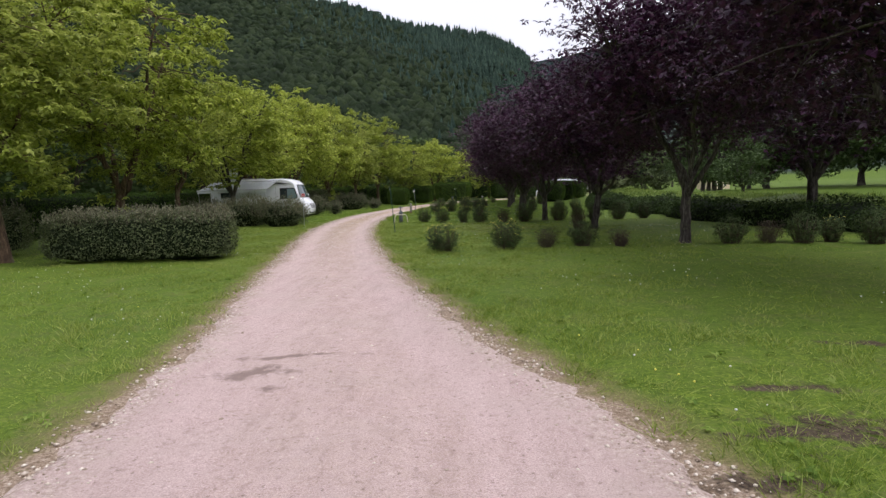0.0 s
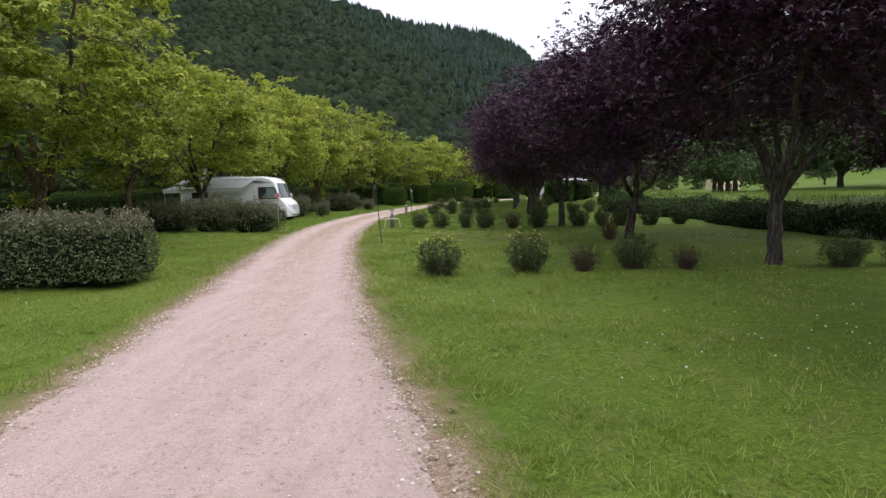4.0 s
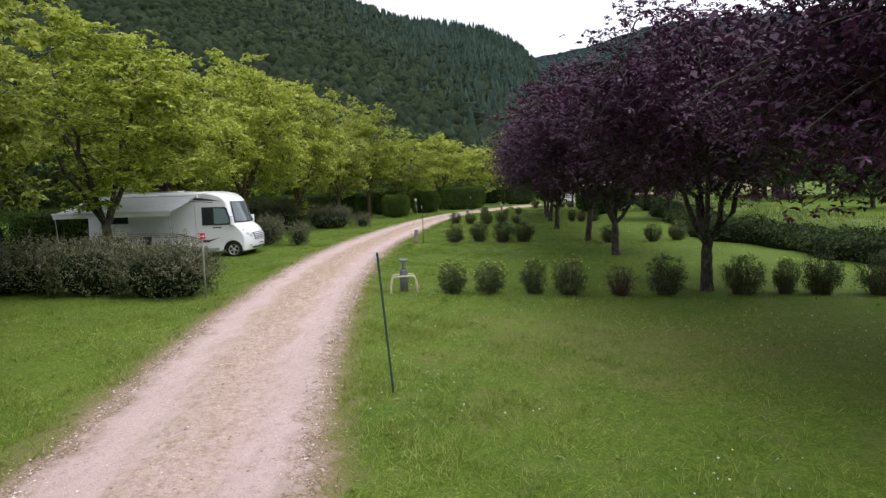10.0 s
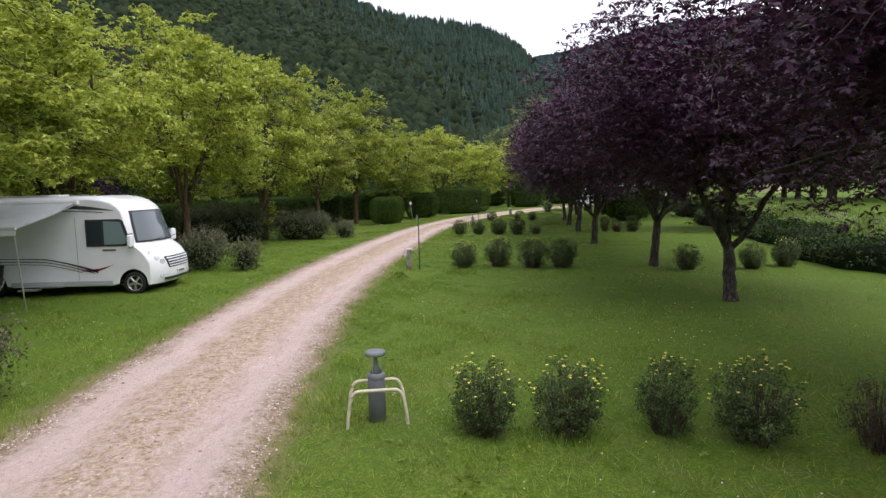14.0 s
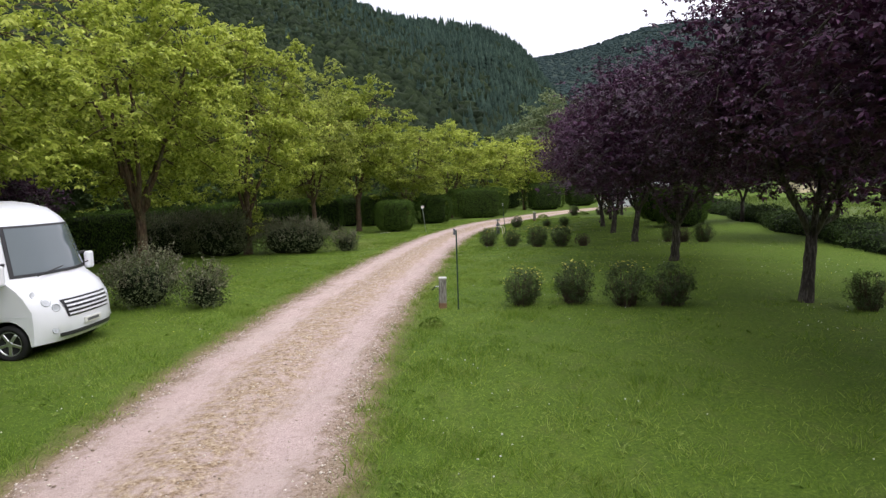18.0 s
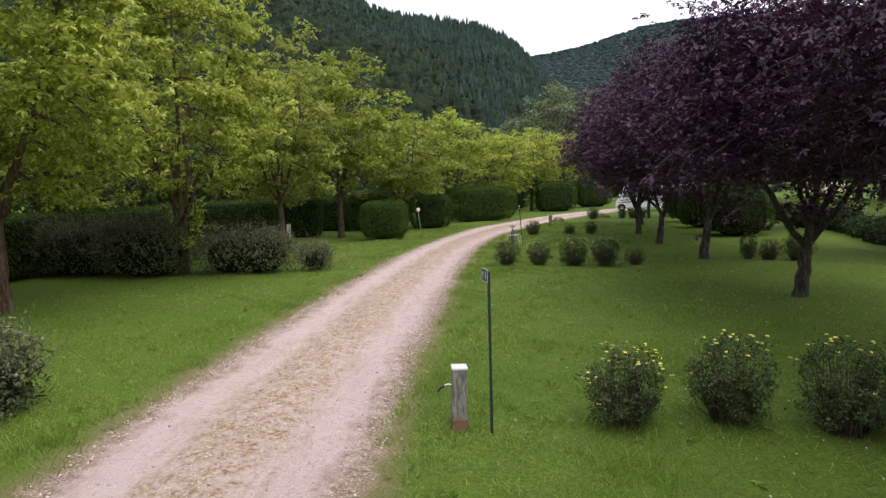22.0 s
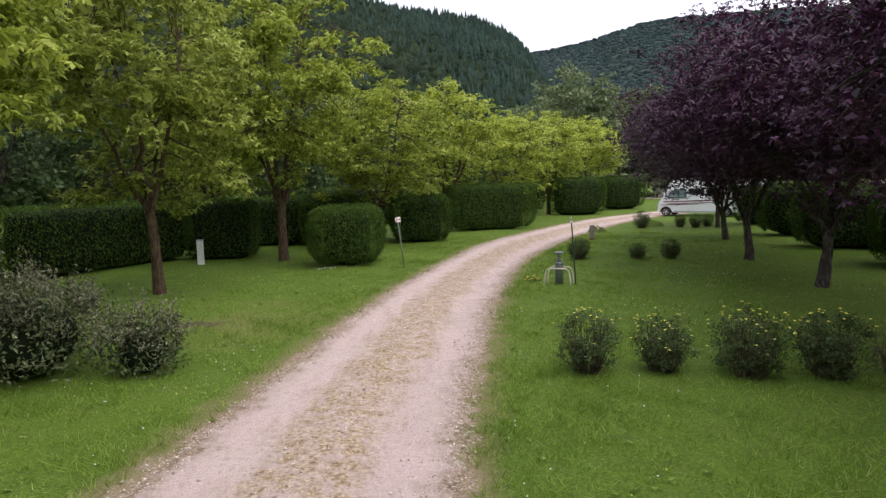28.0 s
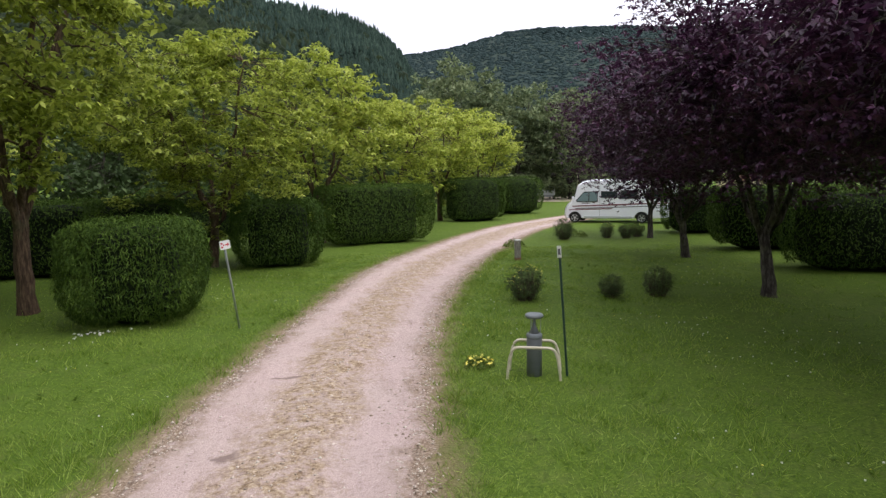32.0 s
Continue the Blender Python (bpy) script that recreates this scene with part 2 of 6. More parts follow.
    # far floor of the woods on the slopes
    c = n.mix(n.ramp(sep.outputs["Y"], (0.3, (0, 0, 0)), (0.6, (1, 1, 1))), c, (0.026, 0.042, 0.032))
    for cx, cy, rx, ry in ((3.4, 5.6, 0.55, 0.14), (3.25, 4.7, 0.6, 0.32), (2.45, 4.0, 0.4, 0.15), (5.0, 7.1, 0.5, 0.12), (-8.6, 64.5, 0.9, 0.3)):
        c = n.mix(blot(n, at, cx, cy, rx, ry, 5.0, 0.35), c, n.ramp(fine, (0.4, (0.028, 0.020, 0.014)), (0.62, (0.15, 0.11, 0.08))))
    n.colour(c)
    n.bump(fine, 0.6, 0.03)
    return n.m


def gravel_road():
    n = Nodes("pale_pink_gravel", 0.92, 0.12)
    at = n.place()
    uv = n.t.nodes.new("ShaderNodeUVMap")
    uv.uv_map = "road"
    sep = n.t.nodes.new("ShaderNodeSeparateXYZ")
    n.link(uv.outputs["UV"], sep.inputs[0])
    fine = n.noise(85.0, 5.0, at, 0.75)
    mid = n.noise(9.0, 6.0, at, 0.65)
    big = n.noise(0.8, 4.0, at)
    packed = n.ramp(fine, (0.32, (0.345, 0.250, 0.240)), (0.5, (0.540, 0.405, 0.390)), (0.66, (0.70, 0.56, 0.55)))
    packed = n.mix(n.ramp(big, (0.4, (0, 0, 0)), (0.7, (0.5, 0.5, 0.5))), packed, (0.50, 0.40, 0.37))
    packed = n.mix(n.ramp(mid, (0.56, (0, 0, 0)), (0.72, (0.75, 0.75, 0.75))), packed, (0.36, 0.265, 0.235))
    chips = n.noise(24.0, 3.0, at, 0.7)
    packed = n.mix(n.ramp(chips, (0.60, (0, 0, 0)), (0.68, (0.8, 0.8, 0.8))), packed, (0.25, 0.19, 0.165))
    packed = n.mix(n.ramp(chips, (0.30, (0.7, 0.7, 0.7)), (0.38, (0, 0, 0))), packed, (0.70, 0.60, 0.58))
    mp = n.node("ShaderNodeMapping")
    mp.inputs["Scale"].default_value = (4.0, 0.8, 1.0)
    n.link(at, mp.inputs["Vector"])
    streak = n.noise(1.0, 6.0, mp.outputs["Vector"], 0.7)
    packed = n.mix(1.0, packed, n.ramp(streak, (0.34, (0.89, 0.88, 0.87)), (0.55, (1, 1, 1)), (0.7, (1.03, 1.03, 1.04))), "MULTIPLY")
    # sandier, less pink further up the track
    packed = n.mix(n.ramp(sep.outputs["Y"], (0.25, (0, 0, 0)), (0.55, (1, 1, 1))), packed, n.mix(1.0, packed, (0.985, 1.01, 0.985), "MULTIPLY"))
    loose = n.ramp(n.noise(17.0, 6.0, at, 0.85), (0.38, (0.140, 0.094, 0.058)), (0.5, (0.36, 0.262, 0.172)), (0.62, (0.62, 0.51, 0.38)))
    # loose stones on the crown between the wheel tracks and along both sides
    across = n.math("ABSOLUTE", sep.outputs["X"])
    wob = n.math("ADD", n.math("MULTIPLY", n.math("SUBTRACT", n.noise(1.6, 5.0, at, 0.7), 0.5), 0.45), n.math("MULTIPLY", n.math("SUBTRACT", streak, 0.5), 0.7))
    crown = n.ramp(n.math("ADD", across, wob), (0.26, (1, 1, 1)), (0.54, (0, 0, 0)))
    crown = n.mix(1.0, crown, n.ramp(sep.outputs["Y"], (0.22, (0.15, 0.15, 0.15)), (0.75, (1, 1, 1))), "MULTIPLY")
    sides = n.ramp(n.math("ADD", across, n.math("MULTIPLY", wob, 0.7)), (0.74, (0, 0, 0)), (0.90, (1, 1, 1)))
    spots = n.ramp(n.noise(5.0, 5.0, at, 0.75), (0.40, (0.2, 0.2, 0.2)), (0.56, (1, 1, 1)))
    c = n.mix(n.mix(1.0, crown, spots, "MULTIPLY"), packed, loose)
    rimside = n.ramp(across, (0.90, (0, 0, 0)), (0.97, (1, 1, 1)))
    earth = n.ramp(n.noise(24.0, 6.0, at, 0.85), (0.36, (0.130, 0.090, 0.060)), (0.5, (0.30, 0.222, 0.165)), (0.66, (0.54, 0.44, 0.37)))
    pale = n.ramp(n.noise(22.0, 6.0, at, 0.85), (0.36, (0.25, 0.185, 0.150)), (0.5, (0.46, 0.36, 0.32)), (0.64, (0.68, 0.58, 0.54)))
    earth = n.mix(n.ramp(sep.outputs["Y"], (0.16, (0, 0, 0)), (0.36, (1, 1, 1))), pale, earth)
    c = n.mix(n.mix(1.0, n.mix(1.0, sides, spots, "MULTIPLY"), rimside, "LIGHTEN"), c, earth)
    wet = n.mix(0.12, at, n.t.nodes.new("ShaderNodeTexNoise").outputs["Color"], "ADD")
    for cx, cy, rx, ry in ((-1.2, 6.45, 0.42, 0.20), (-1.0, 6.95, 0.6, 0.08), (-0.95, 5.95, 0.16, 0.10), (-4.15, 66.7, 0.22, 0.14), (-3.6, 69.2, 0.55, 0.06), (-0.95, 68.9, 0.2, 0.2)):
        c = n.mix(n.mix(1.0, blot(n, wet, cx, cy, rx, ry, 2.6, 0.3), (0.85, 0.85, 0.85), "MULTIPLY"), c, (0.23, 0.17, 0.15))
    n.colour(c)
    h = n.math("ADD", n.math("MULTIPLY", fine, 0.5), mid)
    n.bump(h, 0.8, 0.03)
    return n.m


M_GRASS = grass_ground()
M_ROAD = gravel_road()
M_BLADE = leafy("grass_blades", (0.085, 0.142, 0.015), (0.200, 0.280, 0.036), (0.46, 0.50, 0.16), 0.55, 0.50, 0.3, 0.4)
M_BLADE_LUSH = leafy("lush_grass_blades", (0.072, 0.145, 0.013), (0.180, 0.290, 0.032), (0.44, 0.53, 0.14), 0.55, 0.52, 0.3, 0.4)
M_WEED_LEAF = leafy("broad_weed_leaves", (0.080, 0.150, 0.018), (0.175, 0.265, 0.040), (0.33, 0.41, 0.11), 0.6, 0.4, 0.25, 0.8)
M_WHITE = plain("white_gelcoat", (0.79, 0.80, 0.85), 0.22, 0.5, wear=0.03, scale=2.0)
M_GREY_PL = plain("grey_skirt", (0.42, 0.43, 0.45), 0.45, wear=0.05)
M_BLACK = plain("black_rubber", (0.018, 0.018, 0.019), 0.7, 0.3, wear=0.2)
M_DARK = plain("dark_trim", (0.03, 0.03, 0.034), 0.4, 0.4, wear=0.1)
M_STRIPE = plain("charcoal_stripe", (0.06, 0.055, 0.065), 0.3, wear=0.05)
M_MAROON = plain("maroon_stripe", (0.16, 0.012, 0.035), 0.35, wear=0.06)
M_LENS = plain("pale_lamp_glass", (0.50, 0.52, 0.56), 0.12, 0.5, wear=0.15)
M_ALLOY = plain("alloy", (0.62, 0.63, 0.65), 0.3, 0.5, 0.9, wear=0.08)
M_FABRIC = plain("pale_grey_canvas", (0.80, 0.82, 0.86), 0.7, 0.2, wear=0.05, scale=3.0)
M_PIPE = plain("cream_painted_tube", (0.62, 0.56, 0.44), 0.45, wear=0.18, scale=10)
M_LAMPGREY = plain("slate_grey_paint", (0.16, 0.17, 0.19), 0.5, wear=0.12)
M_LAMPTOP = plain("grey_cap_paint", (0.17, 0.19, 0.20), 0.6, 0.3, wear=0.12)
M_GREENPOST = plain("dark_green_steel", (0.018, 0.05, 0.04), 0.45, wear=0.15)
M_STEEL = plain("galvanised_steel", (0.38, 0.41, 0.43), 0.45, 0.5, 0.6, wear=0.15)
M_SIGNWHITE = plain("white_sign_face", (0.72, 0.72, 0.70), 0.4, wear=0.08)
M_SIGNRED = plain("red_sign_face", (0.50, 0.03, 0.05), 0.4, wear=0.08)
M_SIGNBLUE = plain("dark_blue_sign_face", (0.055, 0.055, 0.13), 0.4, wear=0.1)
M_BAR = plain("grey_lettering", (0.12, 0.12, 0.13), 0.5, wear=0.1)
M_POSTWOOD = bark("weathered_grey_wood", (0.26, 0.24, 0.215), (0.42, 0.40, 0.37), 12.0)
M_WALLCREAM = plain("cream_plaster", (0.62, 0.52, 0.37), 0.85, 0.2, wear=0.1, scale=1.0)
M_TILE = plain("brown_roof_tile", (0.22, 0.12, 0.08), 0.8, 0.2, wear=0.25, scale=3.0)


def glass(name, tint):
    n = Nodes(name, 0.06, 0.5)
    n.colour(tint)
    n.b.inputs["Coat Weight"].default_value = 0.5
    return n.m


M_GLASS = glass("tinted_vehicle_glass", (0.03, 0.04, 0.045))
# windscreen tint is paler than M_GLASS: part of the sky reflection is painted in
M_GLASS_SCREEN = glass("sky_tinted_windscreen", (0.11, 0.135, 0.15))
# paler teal tint for cab side panes
M_GLASS_PALE = glass("pale_teal_cab_glass", (0.18, 0.25, 0.26))


# ---- mesh helpers ----
def np_mesh(name, verts, faces, uv=None):
    """A mesh from arrays: faces is an (n, 3) or (n, 4) array."""
    me = bpy.data.meshes.new(name)
    verts = np.asarray(verts, np.float32)
    faces = np.asarray(faces, np.int32)
    k = faces.shape[1]
    me.vertices.add(len(verts))
    me.vertices.foreach_set("co", verts.ravel())
    me.loops.add(faces.size)
    me.loops.foreach_set("vertex_index", faces.ravel())
    me.polygons.add(len(faces))
    me.polygons.foreach_set("loop_start", np.arange(0, faces.size, k, dtype=np.int32))
    me.polygons.foreach_set("loop_total", np.full(len(faces), k, np.int32))
    if uv is not None:
        layer = me.uv_layers.new(name=uv[0])
        layer.data.foreach_set("uv", np.asarray(uv[1], np.float32)[faces.ravel()].ravel())
    me.update(calc_edges=True)
    me.validate()
    return me


def smooth(me):
    me.polygons.foreach_set("use_smooth", np.ones(len(me.polygons), bool))
    return me


def place_mesh(name, me, material, parent=None, label=""):
    if not me.materials:
        me.materials.append(material)
    ob = new(name, me)
    if parent is not None:
        ob.parent = parent
    if label:
        ob["label"] = label
    return ob


def part(name, bm, material, parent, label="", soft=False):
    """Links a bmesh as one mesh object under a thing or a part."""
    me = bpy.data.meshes.new(name)
    bm.normal_update()
    bm.to_mesh(me)
    bm.free()
    if soft:
        smooth(me)
    return place_mesh(name, me, material, parent, label)


def box(size, at=(0, 0, 0), bevel=0.0, segments=1, turn=None):
    bm = bmesh.new()
    bmesh.ops.create_cube(bm, size=1.0)
    bmesh.ops.scale(bm, vec=size, verts=bm.verts)
    if bevel:
        bmesh.ops.bevel(bm, geom=bm.edges[:], offset=bevel, segments=segments, affect="EDGES", profile=0.5)
    if turn is not None:
        bmesh.ops.transform(bm, matrix=turn, verts=bm.verts)
    bmesh.ops.translate(bm, vec=at, verts=bm.verts)
    return bm


def lathe(profile, sides=20, at=(0, 0, 0)):
    """A turned shape from (radius, height) pairs, closed at both ends."""
    bm = bmesh.new()
    rings = []
    for r, z in profile:
        rings.append([bm.verts.new((at[0] + r * math.cos(a), at[1] + r * math.sin(a), at[2] + z)) for a in np.linspace(0, 2 * math.pi, sides, endpoint=False)])
    for a, b in zip(rings, rings[1:]):
        for i in range(sides):
            bm.faces.new((a[i], a[(i + 1) % sides], b[(i + 1) % sides], b[i]))
    bm.faces.new(rings[0][::-1])
    bm.faces.new(rings[-1])
    return bm


def tube_arrays(points, radii, sides=6):
    """Vertices and quads of a tube through points."""
    p = np.asarray(points, float)
    r = np.asarray(radii, float)
    d = np.gradient(p, axis=0)
    d /= np.linalg.norm(d, axis=1)[:, None] + 1e-9
    ref = np.where(np.abs(d[:, 2:3]) > 0.9, np.array([[1.0, 0, 0]]), np.array([[0, 0, 1.0]]))
    u = np.cross(d, ref)
    u /= np.linalg.norm(u, axis=1)[:, None] + 1e-9
    v = np.cross(d, u)
    a = np.linspace(0, 2 * math.pi, sides, endpoint=False)
    ring = p[:, None] + r[:, None, None] * (np.cos(a)[None, :, None] * u[:, None] + np.sin(a)[None, :, None] * v[:, None])
    n = len(p)
    i, j = np.meshgrid(np.arange(n - 1), np.arange(sides), indexing="ij")
    k = (j + 1) % sides
    f = np.stack([i * sides + j, i * sides + k, (i + 1) * sides + k, (i + 1) * sides + j], -1).reshape(-1, 4)
    return ring.reshape(-1, 3), f


def join_arrays(pieces):
    vs, fs, n = [], [], 0
    for v, f in pieces:
        vs.append(v)
        fs.append(f + n)
        n += len(v)
    return np.concatenate(vs), np.concatenate(fs)


def tube(name, points, radius, material, parent, sides=8, label=""):
    v, f = tube_arrays(points, np.full(len(points), radius), sides)
    return place_mesh(name, smooth(np_mesh(name, v, f)), material, parent, label)


def leaves(rng, centres, length, width, up=0.6, droop=0.0, out=None):
    """A leaf at each centre: a bent, pointed quad. up: how strongly leaves lie flat; out: directions they face."""
    n = len(centres)
    nor = rng.normal(size=(n, 3))
    nor /= np.linalg.norm(nor, axis=1)[:, None]
    nor[:, 2] += up * 1.6
    if out is not None:
        nor += out
    nor /= np.linalg.norm(nor, axis=1)[:, None]
    t = rng.normal(size=(n, 3))
    t[:, 2] -= droop
    t -= nor * (t * nor).sum(1)[:, None]
    t /= np.linalg.norm(t, axis=1)[:, None] + 1e-9
    s = np.cross(nor, t)
    ln = (length * rng.uniform(0.65, 1.3, n))[:, None]
    wd = (width * rng.uniform(0.7, 1.25, n))[:, None]
    a = centres - t * ln * 0.5
    b = centres + s * wd * 0.5 + nor * wd * 0.12
    c = centres + t * ln * 0.5 - nor * ln * 0.12
    d = centres - s * wd * 0.5 + nor * wd * 0.12
    v = np.stack([a, b, c, d], 1).reshape(-1, 3)
    return v, np.arange(4 * n).reshape(-1, 4)


# ---- plan: centre line and half width of the road, y by y ----
ROAD_Y = np.array([-14, -4, 4, 7, 12, 18, 24, 33, 45, 54, 61, 68, 74, 80, 86, 92, 97, 104, 112])
ROAD_L = np.array([-2.4, -2.2, -2.1, -2.38, -3.36, -4.5, -5.62, -6.82, -7.25, -6.68, -5.84, -4.74, -3.32, -1.6, 1.3, 4.6, 8.0, 14.5, 23.0])
ROAD_R = np.array([2.6, 2.55, 2.25, 1.2, -0.27, -1.6, -2.75, -3.85, -4.22, -3.58, -2.95, -1.93, -0.45, 1.9, 4.9, 8.3, 12.2, 19.5, 29.0])


def spline(x, xs, ys):
    """Smooth interpolation (cubic Hermite)."""
    m = np.gradient(ys, xs)
    i = np.clip(np.searchsorted(xs, x) - 1, 0, len(xs) - 2)
    h = xs[i + 1] - xs[i]
    t = np.clip((x - xs[i]) / h, 0, 1)
    return (2 * t**3 - 3 * t**2 + 1) * ys[i] + (t**3 - 2 * t**2 + t) * h * m[i] + (3 * t**2 - 2 * t**3) * ys[i + 1] + (t**3 - t**2) * h * m[i + 1]


def road_edges(y):
    return spline(y, ROAD_Y, ROAD_L), spline(y, ROAD_Y, ROAD_R)


def wiggle(x, y, scale, seed=0.0):
    """Cheap smooth noise in the plane, about -1 to 1."""
    a = np.sin(x * 1.7 / scale + y * 2.3 / scale + seed) + np.sin(x * 3.1 / scale - y * 1.3 / scale + seed * 1.7)
    b = np.sin(-x * 2.3 / scale + y * 3.7 / scale + seed * 2.3) + np.sin(x * 5.3 / scale + y * 4.9 / scale + seed * 0.7)
    return (a + b * 0.7) / 2.6


def hill_height(x, y):
    """Two wooded slopes round the flat valley floor."""
    dx, dy = x - 0.0, y - 30.0
    r = np.hypot(dx, dy) + 1e-6
    az = np.degrees(np.arctan2(dx, dy))
    e1 = np.interp(az, [-180, -150, -110, -60, -24, -9, -5, -1.5, 2.5, 4.9, 6.3, 7.2, 8.5, 11, 15, 20, 150, 180], [4, 4, 12, 17.8, 18.4, 16.3, 14.9, 14.5, 13.85, 12.9, 11.8, 10.8, 8.8, 5.7, 2.7, 0.0, 0, 4])
    u = np.clip((r - 230) / (780 - 230), 0, None)
    rise = np.where(u < 1, u**1.2, np.clip(1 - 0.35 * (u - 1), 0, 1))
    z1 = 780 * np.tan(np.radians(e1)) * rise
    e2 = np.interp(az, [-180, -30, 0, 7, 12, 14, 17, 20, 27, 40, 70, 110, 180], [2, 2, 8, 11.3, 11.9, 12.4, 13.1, 13.3, 13.0, 11.7, 10, 9, 3])
    u2 = np.clip((r - 620) / (1700 - 620), 0, None)
    rise2 = np.where(u2 < 1, u2**1.15, np.clip(1 - 0.4 * (u2 - 1), 0, 1))
    z2 = 1700 * np.tan(np.radians(e2)) * rise2
    z = np.maximum(z1, z2)
    z = z + 0.032 * np.clip(x - 19, 0, 55) * np.clip((104 - y) / 22, 0, 1) * np.clip((y + 40) / 30, 0, 1)
    return z * (1 + 0.045 * wiggle(x, y, 160.0) * np.clip(u, 0, 1) * (1 - np.clip(u, 0, 1)) * 4)


# ---- ground: one sheet from the lawn to the hills ----
def axis(lo, hi, step, far, grow):
    mid = np.arange(lo, hi + 1e-6, step)
    a, s = [hi], step
    while a[-1] < far:
        s *= grow
        a.append(a[-1] + s)
    b, s = [lo], step
    while b[-1] > -far:
        s *= grow
        b.append(b[-1] - s)
    return np.concatenate([b[:0:-1], mid, a[1:]])


gx = axis(-24, 22, 0.4, 2600, 1.13)
gy = axis(-3, 112, 0.5, 2600, 1.13)
GX, GY = np.meshgrid(gx, gy, indexing="ij")
el, er = road_edges(np.clip(GY, -14, 112))
off = np.maximum(el - GX, GX - er)
off = np.where((GY < -14) | (GY > 114), 9.0, off)
GZ = hill_height(GX, GY)
near = (np.abs(GX) < 60) & (GY < 140) & (GY > -40)
lump = 0.035 * wiggle(GX, GY, 2.1) + 0.05 * wiggle(GX, GY, 7.3, 1.0)
GZ = np.where(near, GZ + np.clip((off - 0.1) / 1.5, 0, 1) * lump, GZ)
GZ = np.where((off < 0.12) & near, np.where(off < -0.5, -0.06, -0.022), GZ)
nx, ny = GX.shape
ii, jj = np.meshgrid(np.arange(nx - 1), np.arange(ny - 1), indexing="ij")
gf = np.stack([ii * ny + jj, (ii + 1) * ny + jj, (ii + 1) * ny + jj + 1, ii * ny + jj + 1], -1).reshape(-1, 4)
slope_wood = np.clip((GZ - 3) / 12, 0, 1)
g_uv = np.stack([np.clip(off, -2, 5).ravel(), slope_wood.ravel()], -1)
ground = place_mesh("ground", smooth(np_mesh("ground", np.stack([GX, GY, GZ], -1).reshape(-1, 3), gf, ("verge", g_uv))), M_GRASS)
tagged(ground, "mown green lawn with bare worn patches, running out to wooded slopes", "lawn", kind="structure")


def ground_z(x, y):
    """Height of the lawn away from the road."""
    a, b = road_edges(np.clip(y, -14, 112))
    o = np.maximum(a - x, x - b)
    return np.clip((o - 0.1) / 1.5, 0, 1) * (0.035 * wiggle(x, y, 2.1) + 0.05 * wiggle(x, y, 7.3, 1.0)) + hill_height(x, y)


def build_road():
    rng_e = np.random.default_rng(2)
    ys = np.arange(-14, 112, 0.10)
    c = np.linspace(-1, 1, 29)
    a, b = road_edges(ys)
    rag = 0.09 * wiggle(ys * 0.31, ys, 1.9, 3.0) + 0.08 * wiggle(np.sin(ys * 3) * 0.3, ys, 0.47, 5.0) + rng_e.normal(size=len(ys)) * 0.03
    rag2 = 0.09 * wiggle(ys * 0.27, ys, 2.3, 8.0) + 0.08 * wiggle(np.sin(ys * 2.7) * 0.3, ys, 0.53, 2.0) + rng_e.normal(size=len(ys)) * 0.03
    a, b = a + rag, b + rag2
    X = a[:, None] + (b - a)[:, None] * (c + 1)[None] / 2
    Y = np.repeat(ys[:, None], len(c), 1)
    crown = 0.035 * np.exp(-((c / 0.22) ** 2)) - 0.02 * np.exp(-(((np.abs(c) - 0.5) / 0.2) ** 2))
    Z = 0.012 + crown[None] + 0.010 * wiggle(X, Y, 0.5) + 0.014 * wiggle(X, Y, 1.9)
    Z[:, 0] = Z[:, -1] = -0.035
    n, k = X.shape
    i, j = np.meshgrid(np.arange(n - 1), np.arange(k - 1), indexing="ij")
    f = np.stack([i * k + j, i * k + j + 1, (i + 1) * k + j + 1, (i + 1) * k + j], -1).reshape(-1, 4)
    uv = np.stack([np.repeat(c[None], n, 0).ravel(), np.clip(Y.ravel() / 50.0, 0, 1)], -1)
    ob = place_mesh("road", smooth(np_mesh("road", np.stack([X, Y, Z], -1).reshape(-1, 3), f, ("road", uv))), M_ROAD)
    tagged(ob, "pale pink gravel track with wheel ruts and loose stones", "track", kind="structure")


build_road()


# ---- trees ----
def curve_points(a, b, sag, n, rng, jitter):
    """A bowed branch from a to b."""
    t = np.linspace(0, 1, n)[:, None]
    a, b = np.asarray(a, float), np.asarray(b, float)
    p = a + (b - a) * t + np.array([0, 0, sag]) * 4 * t * (1 - t)
    j = rng.normal(size=(n, 3)) * jitter
    j[0] = j[-1] = 0
    return p + j


